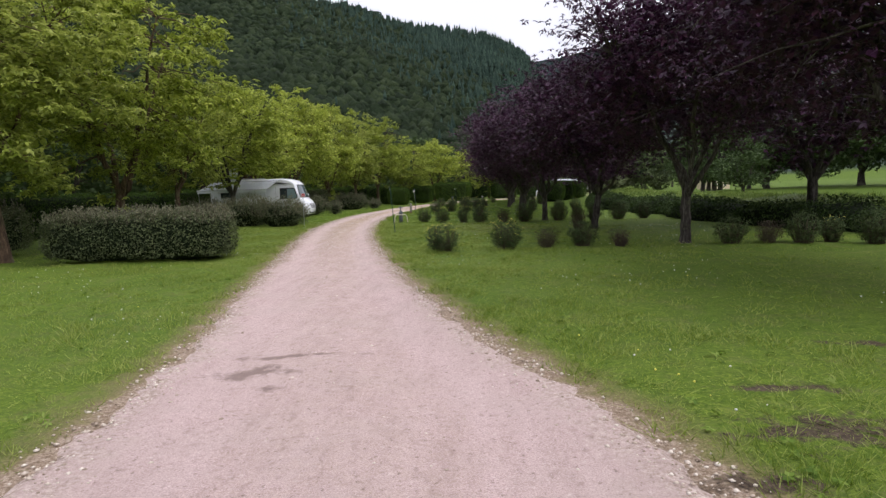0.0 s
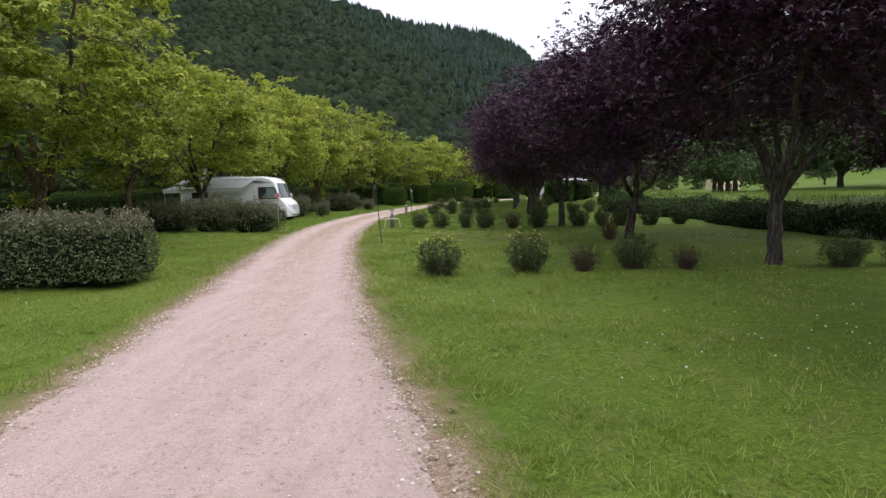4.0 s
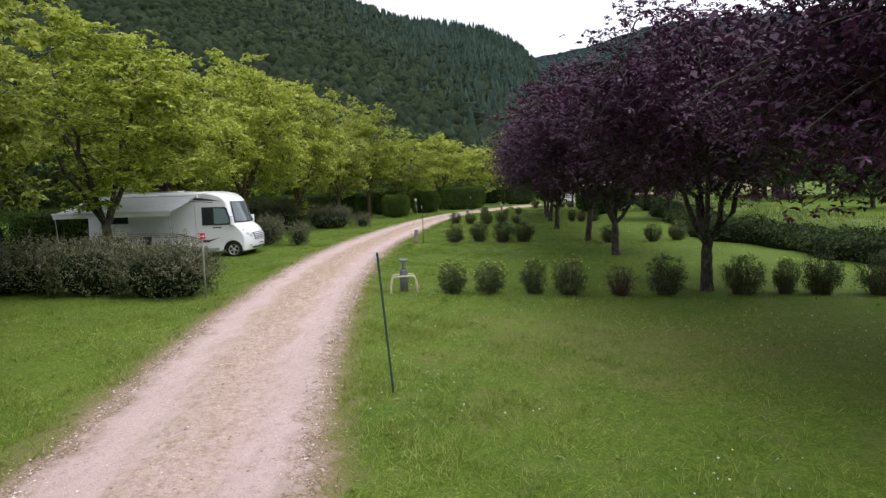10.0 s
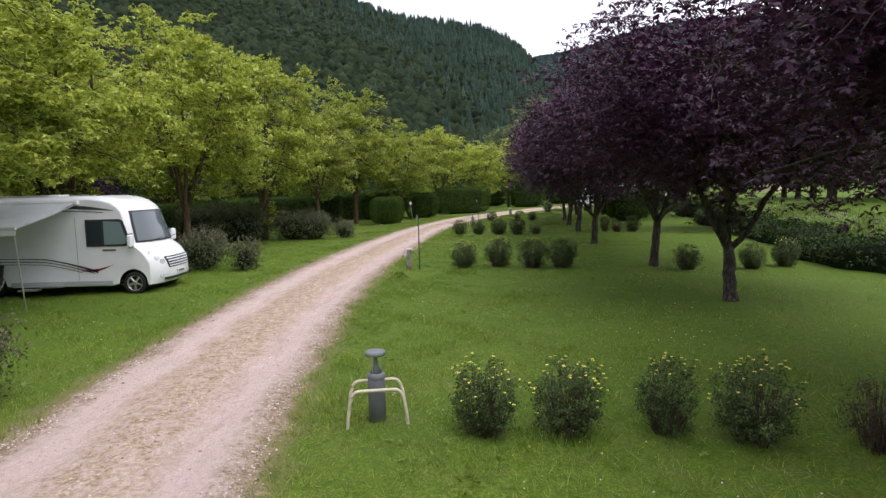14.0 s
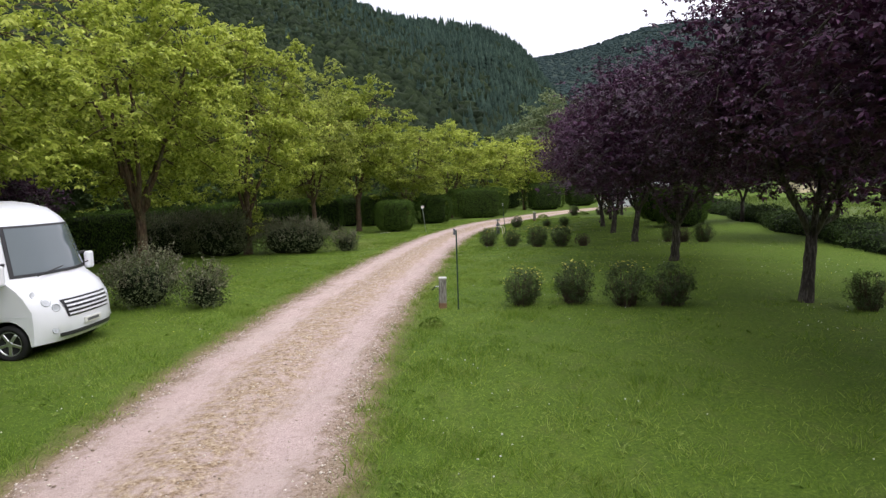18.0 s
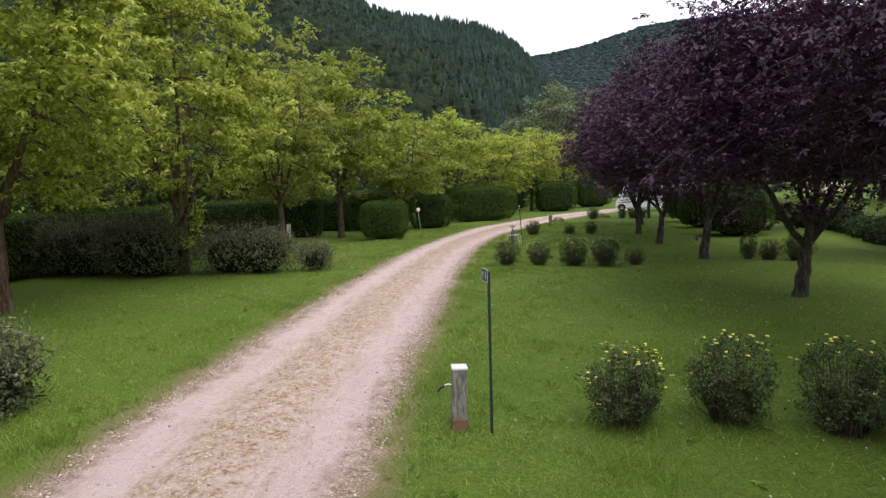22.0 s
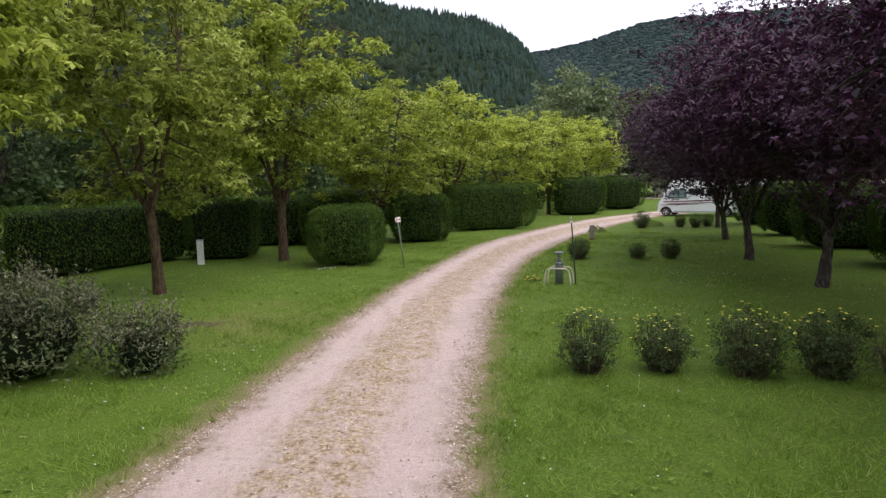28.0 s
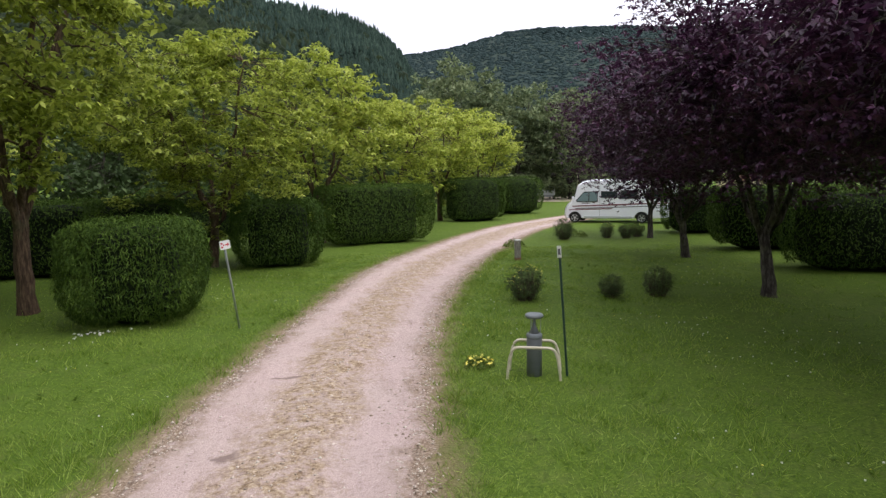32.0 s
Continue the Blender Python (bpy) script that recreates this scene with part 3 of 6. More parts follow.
def rosettes(rng, hubs, count, length, width, fall):
    """Whorls of narrow leaves that hang out from each hub like small umbrellas."""
    n = len(hubs)
    a = (np.arange(count)[None] * 2 * math.pi / count + rng.uniform(0, 6.3, (n, 1)) + rng.normal(size=(n, count)) * 0.25).ravel()
    h = np.repeat(hubs, count, 0)
    axis_ = rng.normal(size=(n, 3)) * 0.38 + np.array([0, 0, 1.0])
    axis_ /= np.linalg.norm(axis_, axis=1)[:, None]
    ref = np.array([1.0, 0.13, 0.0])
    u = np.cross(axis_, ref)
    u /= np.linalg.norm(u, axis=1)[:, None]
    w = np.cross(axis_, u)
    ax, u, w = (np.repeat(q, count, 0) for q in (axis_, u, w))
    out = u * np.cos(a)[:, None] + w * np.sin(a)[:, None]
    side = np.cross(ax, out)
    f1 = rng.normal(size=(n * count, 1)) * 0.22 + 0.1
    ln = (length * rng.uniform(0.7, 1.25, n * count))[:, None]
    wd = (width * rng.uniform(0.75, 1.2, n * count))[:, None]
    p0 = h
    mid = h + out * ln * 0.55 - ax * ln * 0.55 * f1 * fall
    tip = h + out * ln - ax * ln * (f1 + 0.45) * fall
    v = np.stack([p0, mid + side * wd * 0.5 - ax * wd * 0.1, tip, mid - side * wd * 0.5 - ax * wd * 0.1], 1).reshape(-1, 3)
    return v, np.arange(len(v)).reshape(-1, 4)


def make_tree(name, seed, fork, height, radius, base, n_clump, n_leaf, leaf, trunk_r, mat_leaf, mat_bark, flat=0.6, spread=0.46, up=0.55, limbs=6, lean=(0, 0), droop=0.3, whorl=0, low=0.8, dense=0.55, inner=0, layer=0.55, inner_leaf=(0.34, 0.2), fall=1.0):
    """A broad tree: tapered trunk, limbs each with its twigs, and a crown of leaf clumps. Stands at the origin."""
    rng = np.random.default_rng(seed)
    root = new(name)
    root.empty_display_size = 0.3
    top = np.array([lean[0], lean[1], fork])
    tp = curve_points((0, 0, -0.15), top, 0, 9, rng, 0.012)
    tr = np.linspace(trunk_r * 1.12, trunk_r * 0.82, 9)
    tr[0] *= 1.35
    tr[1] *= 1.12
    v, f = tube_arrays(tp, tr, 14)
    a = np.arctan2(v[:, 1], v[:, 0])
    v[:, :2] += (0.10 * trunk_r * np.stack([np.cos(a), np.sin(a)], -1) * np.sin(a * 5 + v[:, 2] * 3)[:, None])
    place_mesh("trunk", smooth(np_mesh("trunk", v, f)), mat_bark, root)
    # clump centres in the shell of a lumpy crown
    cz, rz = (height + base) / 2, (height - base) / 2
    cl = []
    lobes = rng.normal(size=(7, 3))
    lobes /= np.linalg.norm(lobes, axis=1)[:, None]
    while len(cl) < n_clump:
        d = rng.normal(size=3)
        d /= np.linalg.norm(d)
        lob = 0.82 + 0.22 * np.max(np.clip(lobes @ d, 0, 1) ** 4) + 0.08 * rng.normal()
        q = d * (0.42 + 0.58 * rng.random() ** dense) * lob
        if q[2] < -0.45 * flat - 0.25 and rng.random() < low:
            continue
        cl.append((q[0] * radius + lean[0], q[1] * radius + lean[1], cz + q[2] * rz))
    cl = np.array(cl)
    # limbs rise from the fork; each carries the clumps nearest to its heading
    az = np.arange(limbs) * 2 * math.pi / limbs + rng.normal(size=limbs) * 0.25
    head = np.stack([np.cos(az), np.sin(az)], -1)
    own = np.argmax((cl[:, :2] - top[:2]) @ head.T + rng.normal(size=(len(cl), limbs)) * 0.35, axis=1)
    for k in range(limbs):
        mine = cl[own == k]
        if len(mine) < 3:
            continue
        tip = np.array([*(head[k] * radius * 0.5 + top[:2]), base + (height - base) * rng.uniform(0.5, 0.78)])
        start = top - np.array([0, 0, fork * rng.uniform(0.02, 0.22)])
        lp = curve_points(start, tip, -0.25 if rng.random() < 0.6 else 0.3, 10, rng, 0.05)
        lr = np.linspace(trunk_r * 0.55, 0.03, 10)
        pieces = [tube_arrays(lp, lr, 8)]
        for q in mine[rng.permutation(len(mine))[: max(6, int(len(mine) * 0.75))]]:
            dist = np.linalg.norm(lp[2:] - q, axis=1) + 0.6 * np.linspace(1, 0, 8)
            at = 2 + int(np.argmin(dist))
            sp = curve_points(lp[at], q, 0.12, 6, rng, 0.04)
            pieces.append(tube_arrays(sp, np.linspace(max(0.018, lr[at] * 0.5), 0.008, 6), 5))
        place_mesh("limb", smooth(np_mesh("limb", *join_arrays(pieces))), mat_bark, root)
    per = rng.multinomial(n_leaf, np.full(len(cl), 1 / len(cl)))
    cen = np.repeat(cl, per, 0)
    off_ = rng.normal(size=(len(cen), 3)) * np.array([spread, spread, spread * layer])
    # leaf sprays: points gather along short shoots inside each clump
    cen = cen + off_
    shoots = rng.normal(size=(len(cl) * 14, 3)) * np.array([spread, spread, spread * layer * 0.9]) * 1.15 + np.repeat(cl, 14, 0)
    pick = np.repeat(np.arange(len(cl)), per) * 14 + rng.integers(0, 14, len(cen))
    pull = rng.uniform(0.35, 0.92, len(cen))[:, None]
    cen = cen + (shoots[pick] - cen) * pull
    if whorl:
        v, f = rosettes(rng, cen, whorl, leaf[0], leaf[1], fall)
    else:
        v, f = leaves(rng, cen, leaf[0], leaf[1], up, droop)
    if inner:
        mid = np.array([lean[0], lean[1], cz])
        deep = mid + (cl[rng.integers(0, len(cl), inner)] - mid) * rng.uniform(0.55, 0.88, (inner, 1)) + rng.normal(size=(inner, 3)) * spread * 0.5
        v, f = join_arrays([(v, f), leaves(rng, deep, inner_leaf[0], inner_leaf[1], 0.8, 0.2)])
    place_mesh("crown", np_mesh("crown", v, f), mat_leaf, root)
    return root


def spot(x, y, turn=0.0, s=1.0, sz=None, tilt=(0, 0)):
    m = pose(x, y, float(ground_z(np.array(x), np.array(y))), tilt[0], tilt[1], turn)
    return m @ Matrix.Diagonal((s, s, sz or s, 1))


def settle(ob, m):
    """Stands a built thing at m (with its scale)."""
    ob.matrix_basis = m
    return ob


def repeat(ob, m):
    """A copy at m, with m's scale."""
    c = copy_thing(ob, m)
    c.matrix_basis = m
    return c


GREEN_LABEL = "broad garden tree with bright yellow-green leaves and a forked trunk"
FINE = dict(spread=0.38, layer=0.42, inner=2600, inner_leaf=(0.22, 0.13), whorl=6, fall=0.75, dense=0.45)
green_kinds = [
    make_tree("tree", 11, 1.9, 9.6, 3.9, 1.45, 150, 6600, (0.145, 0.074), 0.17, M_LIME, M_BARK_BROWN, limbs=6, low=0.5, **FINE),
    make_tree("tree", 12, 1.6, 9.2, 4.1, 1.35, 155, 6600, (0.145, 0.074), 0.18, M_LIME, M_BARK_BROWN, limbs=5, lean=(0.25, 0.1), low=0.5, **FINE),
    make_tree("tree", 13, 2.2, 8.6, 2.9, 1.35, 110, 4600, (0.14, 0.072), 0.13, M_GREEN, M_BARK_BROWN, limbs=5, lean=(-0.1, 0.15), low=0.4, **FINE),
    make_tree("tree", 14, 2.05, 9.7, 4.0, 2.3, 150, 6600, (0.145, 0.074), 0.155, M_LIME, M_BARK_DARK, limbs=6, lean=(0.1, -0.1), low=0.3, flat=0.7, **FINE),
    make_tree("tree", 15, 1.9, 9.4, 3.9, 1.6, 150, 2300, (0.23, 0.12), 0.18, M_LIME, M_BARK_BROWN, limbs=5, low=0.5, spread=0.42, layer=0.46, inner=700, whorl=5, fall=0.75),
]
# x, y, kind, turn, size, height
GREEN_TREES = [
    (-12.5, 17.7, 2, 100, 1.25, 1.16), (-13.1, 24.6, 1, 60, 1.16, 1.20), (-14.0, 31.7, 2, 200, 1.05, 1.08),
    (-13.8, 38.9, 3, 150, 1.14, 0.93), (-15.2, 46.9, 0, 250, 1.0, 1.04), (-14.3, 54.7, 0, 75, 1.08, 1.20),
    (-12.75, 61.3, 1, 300, 0.98, 1.20), (-11.05, 68.3, 2, 140, 1.0, 1.13), (-9.6, 75.3, 0, 215, 1.0, 1.16), (-6.8, 81.8, 1, 30, 0.92, 0.90),
    (-3.2, 89.6, 4, 95, 0.98, 1.0), (1.0, 97.2, 4, 320, 0.95, 0.88), (5.2, 103.7, 4, 260, 0.95, 0.95), (10.2, 111.0, 4, 170, 1.0, 0.98),
    (-19.5, 24.0, 4, 40, 1.1, 1.1), (-20.0, 53.5, 4, 190, 1.05, 1.05), (-20.5, 66.0, 4, 310, 1.05, 1.0), (-15.5, 84.0, 4, 110, 1.0, 1.0),
]
used = set()
for x, y, k, turn, s, sz in GREEN_TREES:
    m = spot(x, y, turn, s, sz)
    ob = repeat(green_kinds[k], m) if k in used else settle(green_kinds[k], m)
    used.add(k)
    tagged(ob, GREEN_LABEL if k != 2 else "slender garden tree with mid-green leaves and a slim brown trunk", "tree", "green trees along the pitches")

PURPLE_LABEL = "purple-leaved plum tree with a dark trunk and a spreading crown"
DEEP = dict(spread=0.42, layer=0.42, inner=7500, inner_leaf=(0.22, 0.13), whorl=5, dense=0.5, fall=0.8)
purple_kinds = [
    make_tree("purple_tree", 21, 1.55, 8.0, 4.6, 2.05, 430, 8600, (0.098, 0.052), 0.148, M_PURPLE, M_BARK_DARK, flat=0.4, limbs=6, low=0.3, **DEEP),
    make_tree("purple_tree", 22, 1.45, 8.0, 4.7, 1.65, 430, 8600, (0.098, 0.052), 0.145, M_PURPLE, M_BARK_DARK, flat=0.9, limbs=5, lean=(0.2, -0.1), low=0.25, **DEEP),
    make_tree("purple_tree", 23, 1.6, 7.8, 4.6, 1.9, 430, 8600, (0.098, 0.052), 0.14, M_PURPLE, M_BARK_DARK, flat=0.7, limbs=5, lean=(-0.2, 0.15), low=0.35, **DEEP),
    make_tree("purple_tree", 24, 1.6, 7.8, 4.5, 1.8, 200, 3000, (0.17, 0.10), 0.14, M_PURPLE, M_BARK_DARK, flat=0.7, limbs=5, low=0.35, spread=0.45, layer=0.42, inner=2500, inner_leaf=(0.26, 0.15), whorl=5, dense=0.7, fall=0.8),
]
PURPLE_TREES = [
    (8.2, 10.4, 0, 30, 1.0, 1.05), (7.1, 18.2, 0, 80, 0.95, 1.0), (6.0, 25.4, 2, 200, 0.95, 0.90), (5.0, 32.4, 0, 10, 0.92, 0.87), (4.7, 39.9, 1, 120, 0.95, 0.92),
    (5.0, 46.4, 2, 250, 0.95, 1.0), (4.75, 54.0, 1, 310, 0.96, 0.95), (5.4, 61.0, 2, 170, 0.97, 1.0), (6.1, 67.4, 1, 60, 0.96, 0.98), (6.75, 72.4, 2, 330, 0.95, 0.96),
    (9.0, 79.2, 1, 220, 0.9, 0.90), (11.7, 86.2, 3, 100, 0.82, 0.93), (20.5, 88.5, 3, 20, 0.7, 0.85), (13.5, 60.0, 3, 140, 0.9, 0.9), (15.5, 72.0, 3, 40, 0.9, 0.95), (-21.8, 57.5, 3, 80, 0.62, 0.62),
    (14.2, 24.6, 3, 120, 1.38, 1.22),
]
used = set()
for x, y, k, turn, s, sz in PURPLE_TREES:
    m = spot(x, y, turn, s, sz)
    ob = repeat(purple_kinds[k], m) if k in used else settle(purple_kinds[k], m)
    used.add(k)
    tagged(ob, PURPLE_LABEL, "tree", "purple trees along the lawn")


# ---- small flowering shrubs on the lawn ----
def make_shrub(seed, mat_leaf, n_leaf, flowers, bare=0.0, leaf=(0.040, 0.022)):
    """A shrub one metre wide and one high: stems, foliage, flowers."""
    rng = np.random.default_rng(seed)
    root = new("shrub")
    stems = []
    tips = []
    for k in range(110):
        a = rng.uniform(0, 2 * math.pi)
        r0, r1 = rng.uniform(0.02, 0.22), rng.uniform(0.12, 0.47)
        z1 = rng.uniform(0.55, 0.97) * math.sqrt(max(0.1, 1 - (r1 / 0.62) ** 2))
        p = curve_points((r0 * math.cos(a), r0 * math.sin(a), -0.06), (r1 * math.cos(a + 0.2), r1 * math.sin(a + 0.2), z1), -0.03, 6, rng, 0.015)
        tips.append(p)
        stems.append(tube_arrays(p, np.linspace(0.009, 0.003, 6), 3))
    tagged(place_mesh("stem", np_mesh("stem", *join_arrays(stems)), M_TWIG, root), kind="stuff")
    tips = np.array(tips)
    n_cl = 120
    cl = tips[rng.integers(0, len(tips), n_cl), rng.integers(2, 6, n_cl)] + rng.normal(size=(n_cl, 3)) * 0.055
    d = rng.normal(size=(n_cl, 3))
    d /= np.linalg.norm(d, axis=1)[:, None]
    lob = rng.normal(size=(5, 3))
    lob /= np.linalg.norm(lob, axis=1)[:, None]
    size_ = 0.62 + 0.42 * np.max(np.clip(d @ lob.T, 0, 1) ** 3, axis=1)
    boxy = (np.abs(d) ** 5).sum(1) ** -0.2
    shell = d * np.array([0.43, 0.43, 0.42]) * (boxy * (0.72 + 0.28 * size_) * rng.uniform(0.86, 1.04, n_cl))[:, None] + np.array([0, 0, 0.50])
    shell = shell[shell[:, 2] > 0.06 + bare]
    cl = np.concatenate([cl, shell])
    cen = cl[rng.integers(0, len(cl), n_leaf)] + rng.normal(size=(n_leaf, 3)) * 0.040
    cen = cen[(cen[:, 2] > 0.04 + bare * rng.random(len(cen)))]
    out = (cen - np.array([0, 0, 0.35])) * 1.6
    place_mesh("foliage", np_mesh("foliage", *leaves(rng, cen, leaf[0], leaf[1], 0.35, 0.1, out)), mat_leaf, root)
    if flowers:
        top = cl[np.argsort(-(cl[:, 2] + np.hypot(cl[:, 0], cl[:, 1]) * 0.5 + rng.normal(size=len(cl)) * 0.12))][:flowers]
        top = top + (top - np.array([0, 0, 0.4])) * 0.16
        rep = np.repeat(top, 5, 0)
        ang = np.tile(np.arange(5) * 2 * math.pi / 5, len(top))
        rep = rep + np.stack([np.cos(ang), np.sin(ang), 0 * ang], -1) * 0.014
        tagged(place_mesh("blossom", np_mesh("blossom", *leaves(rng, rep, 0.025, 0.022, 0.8)), M_FLOWER, root, "small open yellow flowers"), kind="stuff")
    return root


shrub_kinds = {
    "f": make_shrub(31, M_POTENT, 5600, 46, 0.05), "g": make_shrub(32, M_POTENT, 5600, 24, 0.03), "d": make_shrub(35, M_POTENT, 5600, 0, 0.0),
    "r": make_shrub(34, M_RUSSET, 2000, 0, 0.08),
}
SHRUB_LABEL = {"f": "rounded green shrub dotted with yellow flowers, on the lawn", "g": "rounded green shrub with a few yellow flowers, on the lawn",
               "d": "dense dark green rounded shrub without flowers, on the lawn", "r": "thin russet-brown half-bare shrub on the lawn"}
# x, y, kind, width, height
SHRUBS = [
    (0.17, 17.8, "f", 1.0, 0.80), (1.95, 17.85, "f", 0.94, 0.86), (3.1, 17.8, "r", 0.72, 0.62), (4.12, 17.9, "d", 0.88, 0.74), (5.15, 17.8, "r", 0.65, 0.52),
    (8.05, 17.4, "d", 0.9, 0.75), (8.95, 17.2, "r", 0.75, 0.65), (9.75, 17.0, "d", 0.9, 0.85), (10.65, 17.3, "g", 0.7, 0.7), (11.4, 16.6, "d", 1.0, 0.95),
    (5.35, 25.1, "r", 0.7, 0.95),
    (-1.30, 32.75, "f", 0.80, 0.86), (-0.36, 32.75, "f", 0.85, 0.86), (0.77, 32.75, "g", 0.72, 0.88), (1.66, 32.5, "f", 0.88, 0.92), (2.83, 32.2, "r", 0.80, 0.80), (3.9, 32.1, "d", 1.0, 1.0),
    (5.62, 31.8, "d", 0.98, 0.95), (6.55, 31.7, "g", 0.62, 0.85), (7.38, 31.7, "d", 0.95, 1.0), (8.5, 31.3, "d", 1.0, 1.0), (9.7, 31.2, "d", 0.9, 0.9),
    (-1.32, 46.8, "f", 0.95, 0.92), (-0.13, 46.75, "g", 1.0, 0.98), (1.0, 46.45, "g", 1.05, 1.0), (1.97, 46.3, "d", 1.05, 1.0), (5.8, 45.5, "d", 0.9, 0.85), (7.75, 45.3, "d", 0.85, 0.85), (8.95, 45.6, "g", 0.9, 0.9),
    (-1.33, 60.7, "g", 0.9, 0.88), (-0.25, 60.75, "f", 0.85, 0.82), (0.85, 60.5, "f", 1.0, 0.98), (1.93, 60.4, "g", 0.98, 0.92), (2.95, 60.5, "r", 0.75, 0.6),
    (6.97, 61.0, "g", 0.6, 0.9), (7.6, 60.8, "r", 0.85, 0.8), (8.35, 60.4, "d", 1.0, 0.95),
    (1.25, 73.4, "f", 0.85, 0.80), (3.2, 73.1, "d", 0.62, 0.55), (4.35, 73.1, "d", 0.70, 0.72),
    (7.6, 86.5, "d", 0.95, 1.0), (9.95, 87.0, "g", 0.7, 0.75), (10.5, 86.2, "d", 0.75, 0.8), (11.5, 87.0, "g", 0.7, 0.75),
]
used = set()
for n, (x, y, k, w, h) in enumerate(SHRUBS):
    m = spot(x, y, n * 73.0, w, h)
    ob = repeat(shrub_kinds[k], m) if k in used else settle(shrub_kinds[k], m)
    used.add(k)
    tagged(ob, SHRUB_LABEL[k], "shrub", "shrubs in rows on the lawn")


# ---- hedges ----
def hedge_points(rng, n, lx, ly, h, corner, lump, undercut=0.0):
    """Points and normals on a rounded, slightly lumpy block standing on the ground."""
    area = np.array([lx * ly, lx * h, lx * h, ly * h, ly * h])
    side = rng.choice(5, n, p=area / area.sum())
    u, v = rng.uniform(-1, 1, n), rng.uniform(-1, 1, n)
    p = np.zeros((n, 3))
    p[side == 0] = np.stack([u, v, np.ones(n)], -1)[side == 0]
    for s, ax, sg in ((1, 1, -1), (2, 1, 1), (3, 0, -1), (4, 0, 1)):
        q = np.stack([u, u, v], -1)
        q[:, ax] = sg
        p[side == s] = q[side == s]
    half = np.array([lx / 2, ly / 2, h / 2])
    q = p * half
    c = np.minimum(corner, half * 0.98)
    inner = np.clip(q, -(half - c), half - c)
    d = q - inner
    ln = np.linalg.norm(d / c, axis=1)[:, None]
    nor = d / c / np.maximum(ln, 1e-6)
    q = inner + nor * c
    q = q + nor * lump * (wiggle(q[:, 0] + q[:, 2] * 0.7, q[:, 1] - q[:, 2], 0.55, 1.3) + 0.5 * wiggle(q[:, 0], q[:, 1] + q[:, 2], 0.2))[:, None]
    if undercut:
        low = np.clip(-q[:, 2] / (h / 2), 0, 1)[:, None]
        q[:, :2] *= 1 - undercut * low**2
    q[:, 2] += h / 2
    return q, nor


def hedge_core(lx, ly, h, corner, shrink):
    bm = bmesh.new()
    bmesh.ops.create_cube(bm, size=1.0)
    bmesh.ops.subdivide_edges(bm, edges=bm.edges[:], cuts=5, use_grid_fill=True)
    half = Vector((lx / 2 - shrink, ly / 2 - shrink, h / 2 - shrink / 2))
    for v in bm.verts:
        q = Vector((v.co.x * 2 * half.x, v.co.y * 2 * half.y, v.co.z * 2 * half.z))
        c = Vector([min(corner, k * 0.98) for k in half])
        inner = Vector([max(-(half[i] - c[i]), min(half[i] - c[i], q[i])) for i in range(3)])
        d = Vector([(q[i] - inner[i]) / c[i] for i in range(3)])
        if d.length > 1e-6:
            d.normalize()
        v.co = inner + Vector([d[i] * c[i] for i in range(3)])
        v.co.z += h / 2 - shrink / 2
    return bm


# near-black core colour stands in for the shade between the hedge leaves
M_HEDGE_CORE = plain("hedge_inside_shade_tone", (0.012, 0.018, 0.008), 0.9, 0.1, wear=0.4, scale=8)


def make_thuja(name, seed, lx, ly, h, corner, density=150, undercut=0.10, spray=(0.13, 0.042)):
    """Clipped evergreen hedge: short upright sprays over a dark inside."""
    rng = np.random.default_rng(seed)
    root = new(name)
    n = int((lx * ly + 2 * h * (lx + ly)) * density)
    q, nor = hedge_points(rng, n, lx, ly, h, corner, 0.05, undercut)
    q = q + nor * rng.normal(size=(n, 1)) * 0.035
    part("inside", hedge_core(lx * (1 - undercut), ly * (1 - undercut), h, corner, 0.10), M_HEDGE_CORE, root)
    v, f = leaves(rng, q[q[:, 2] > 0.02], spray[0], spray[1], 0.0, -1.6, nor[q[:, 2] > 0.02] * 1.2)
    place_mesh("sprays", np_mesh("sprays", v, f), M_THUJA, root)
    return root


THUJA = [
    # x, y, length, depth, height, corner, turn
    (-6.9, 73.9, 2.5, 2.3, 2.08, 0.52, 0), (-4.6, 81.9, 2.9, 2.6, 2.2, 0.5, 0), (-0.7, 88.7, 5.4, 2.2, 2.65, 0.45, 20), (7.3, 102.2, 4.4, 2.8, 3.0, 0.8, 20), (12.7, 109.0, 4.2, 3.0, 3.0, 0.9, 20),
    (-12.3, 76.6, 2.7, 2.0, 2.3, 0.4, 12), (-18.3, 63.5, 1.9, 14.5, 2.2, 0.35, -6), (-15.6, 73.8, 1.9, 7.0, 2.25, 0.35, -27), (-8.9, 81.6, 3.0, 2.4, 2.3, 0.6, 10), (-3.6, 96.0, 6.0, 2.5, 2.5, 0.6, 15),
    (-19.2, 48.5, 2.0, 14.0, 2.2, 0.35, -2), (-19.5, 31.0, 2.2, 22.0, 2.0, 0.4, 0), (2.6, 108.5, 6.0, 2.6, 2.8, 0.6, 20), (-11.0, 84.5, 5.0, 2.0, 2.3, 0.5, 25),
    (12.2, 75.2, 4.4, 2.6, 2.3, 0.7, -12), (13.9, 80.2, 5.5, 2.4, 2.3, 0.7, -25), (15.6, 87.4, 4.5, 2.2, 2.2, 0.6, -30), (10.8, 69.9, 2.9, 2.6, 2.3, 0.8, -10),
    (-12.6, 81.5, 5.5, 2.0, 2.3, 0.5, 15), (-9.6, 95.0, 6.0, 2.2, 2.6, 0.5, 15), (-16.5, 80.5, 5.0, 2.0, 2.3, 0.5, 20),
]
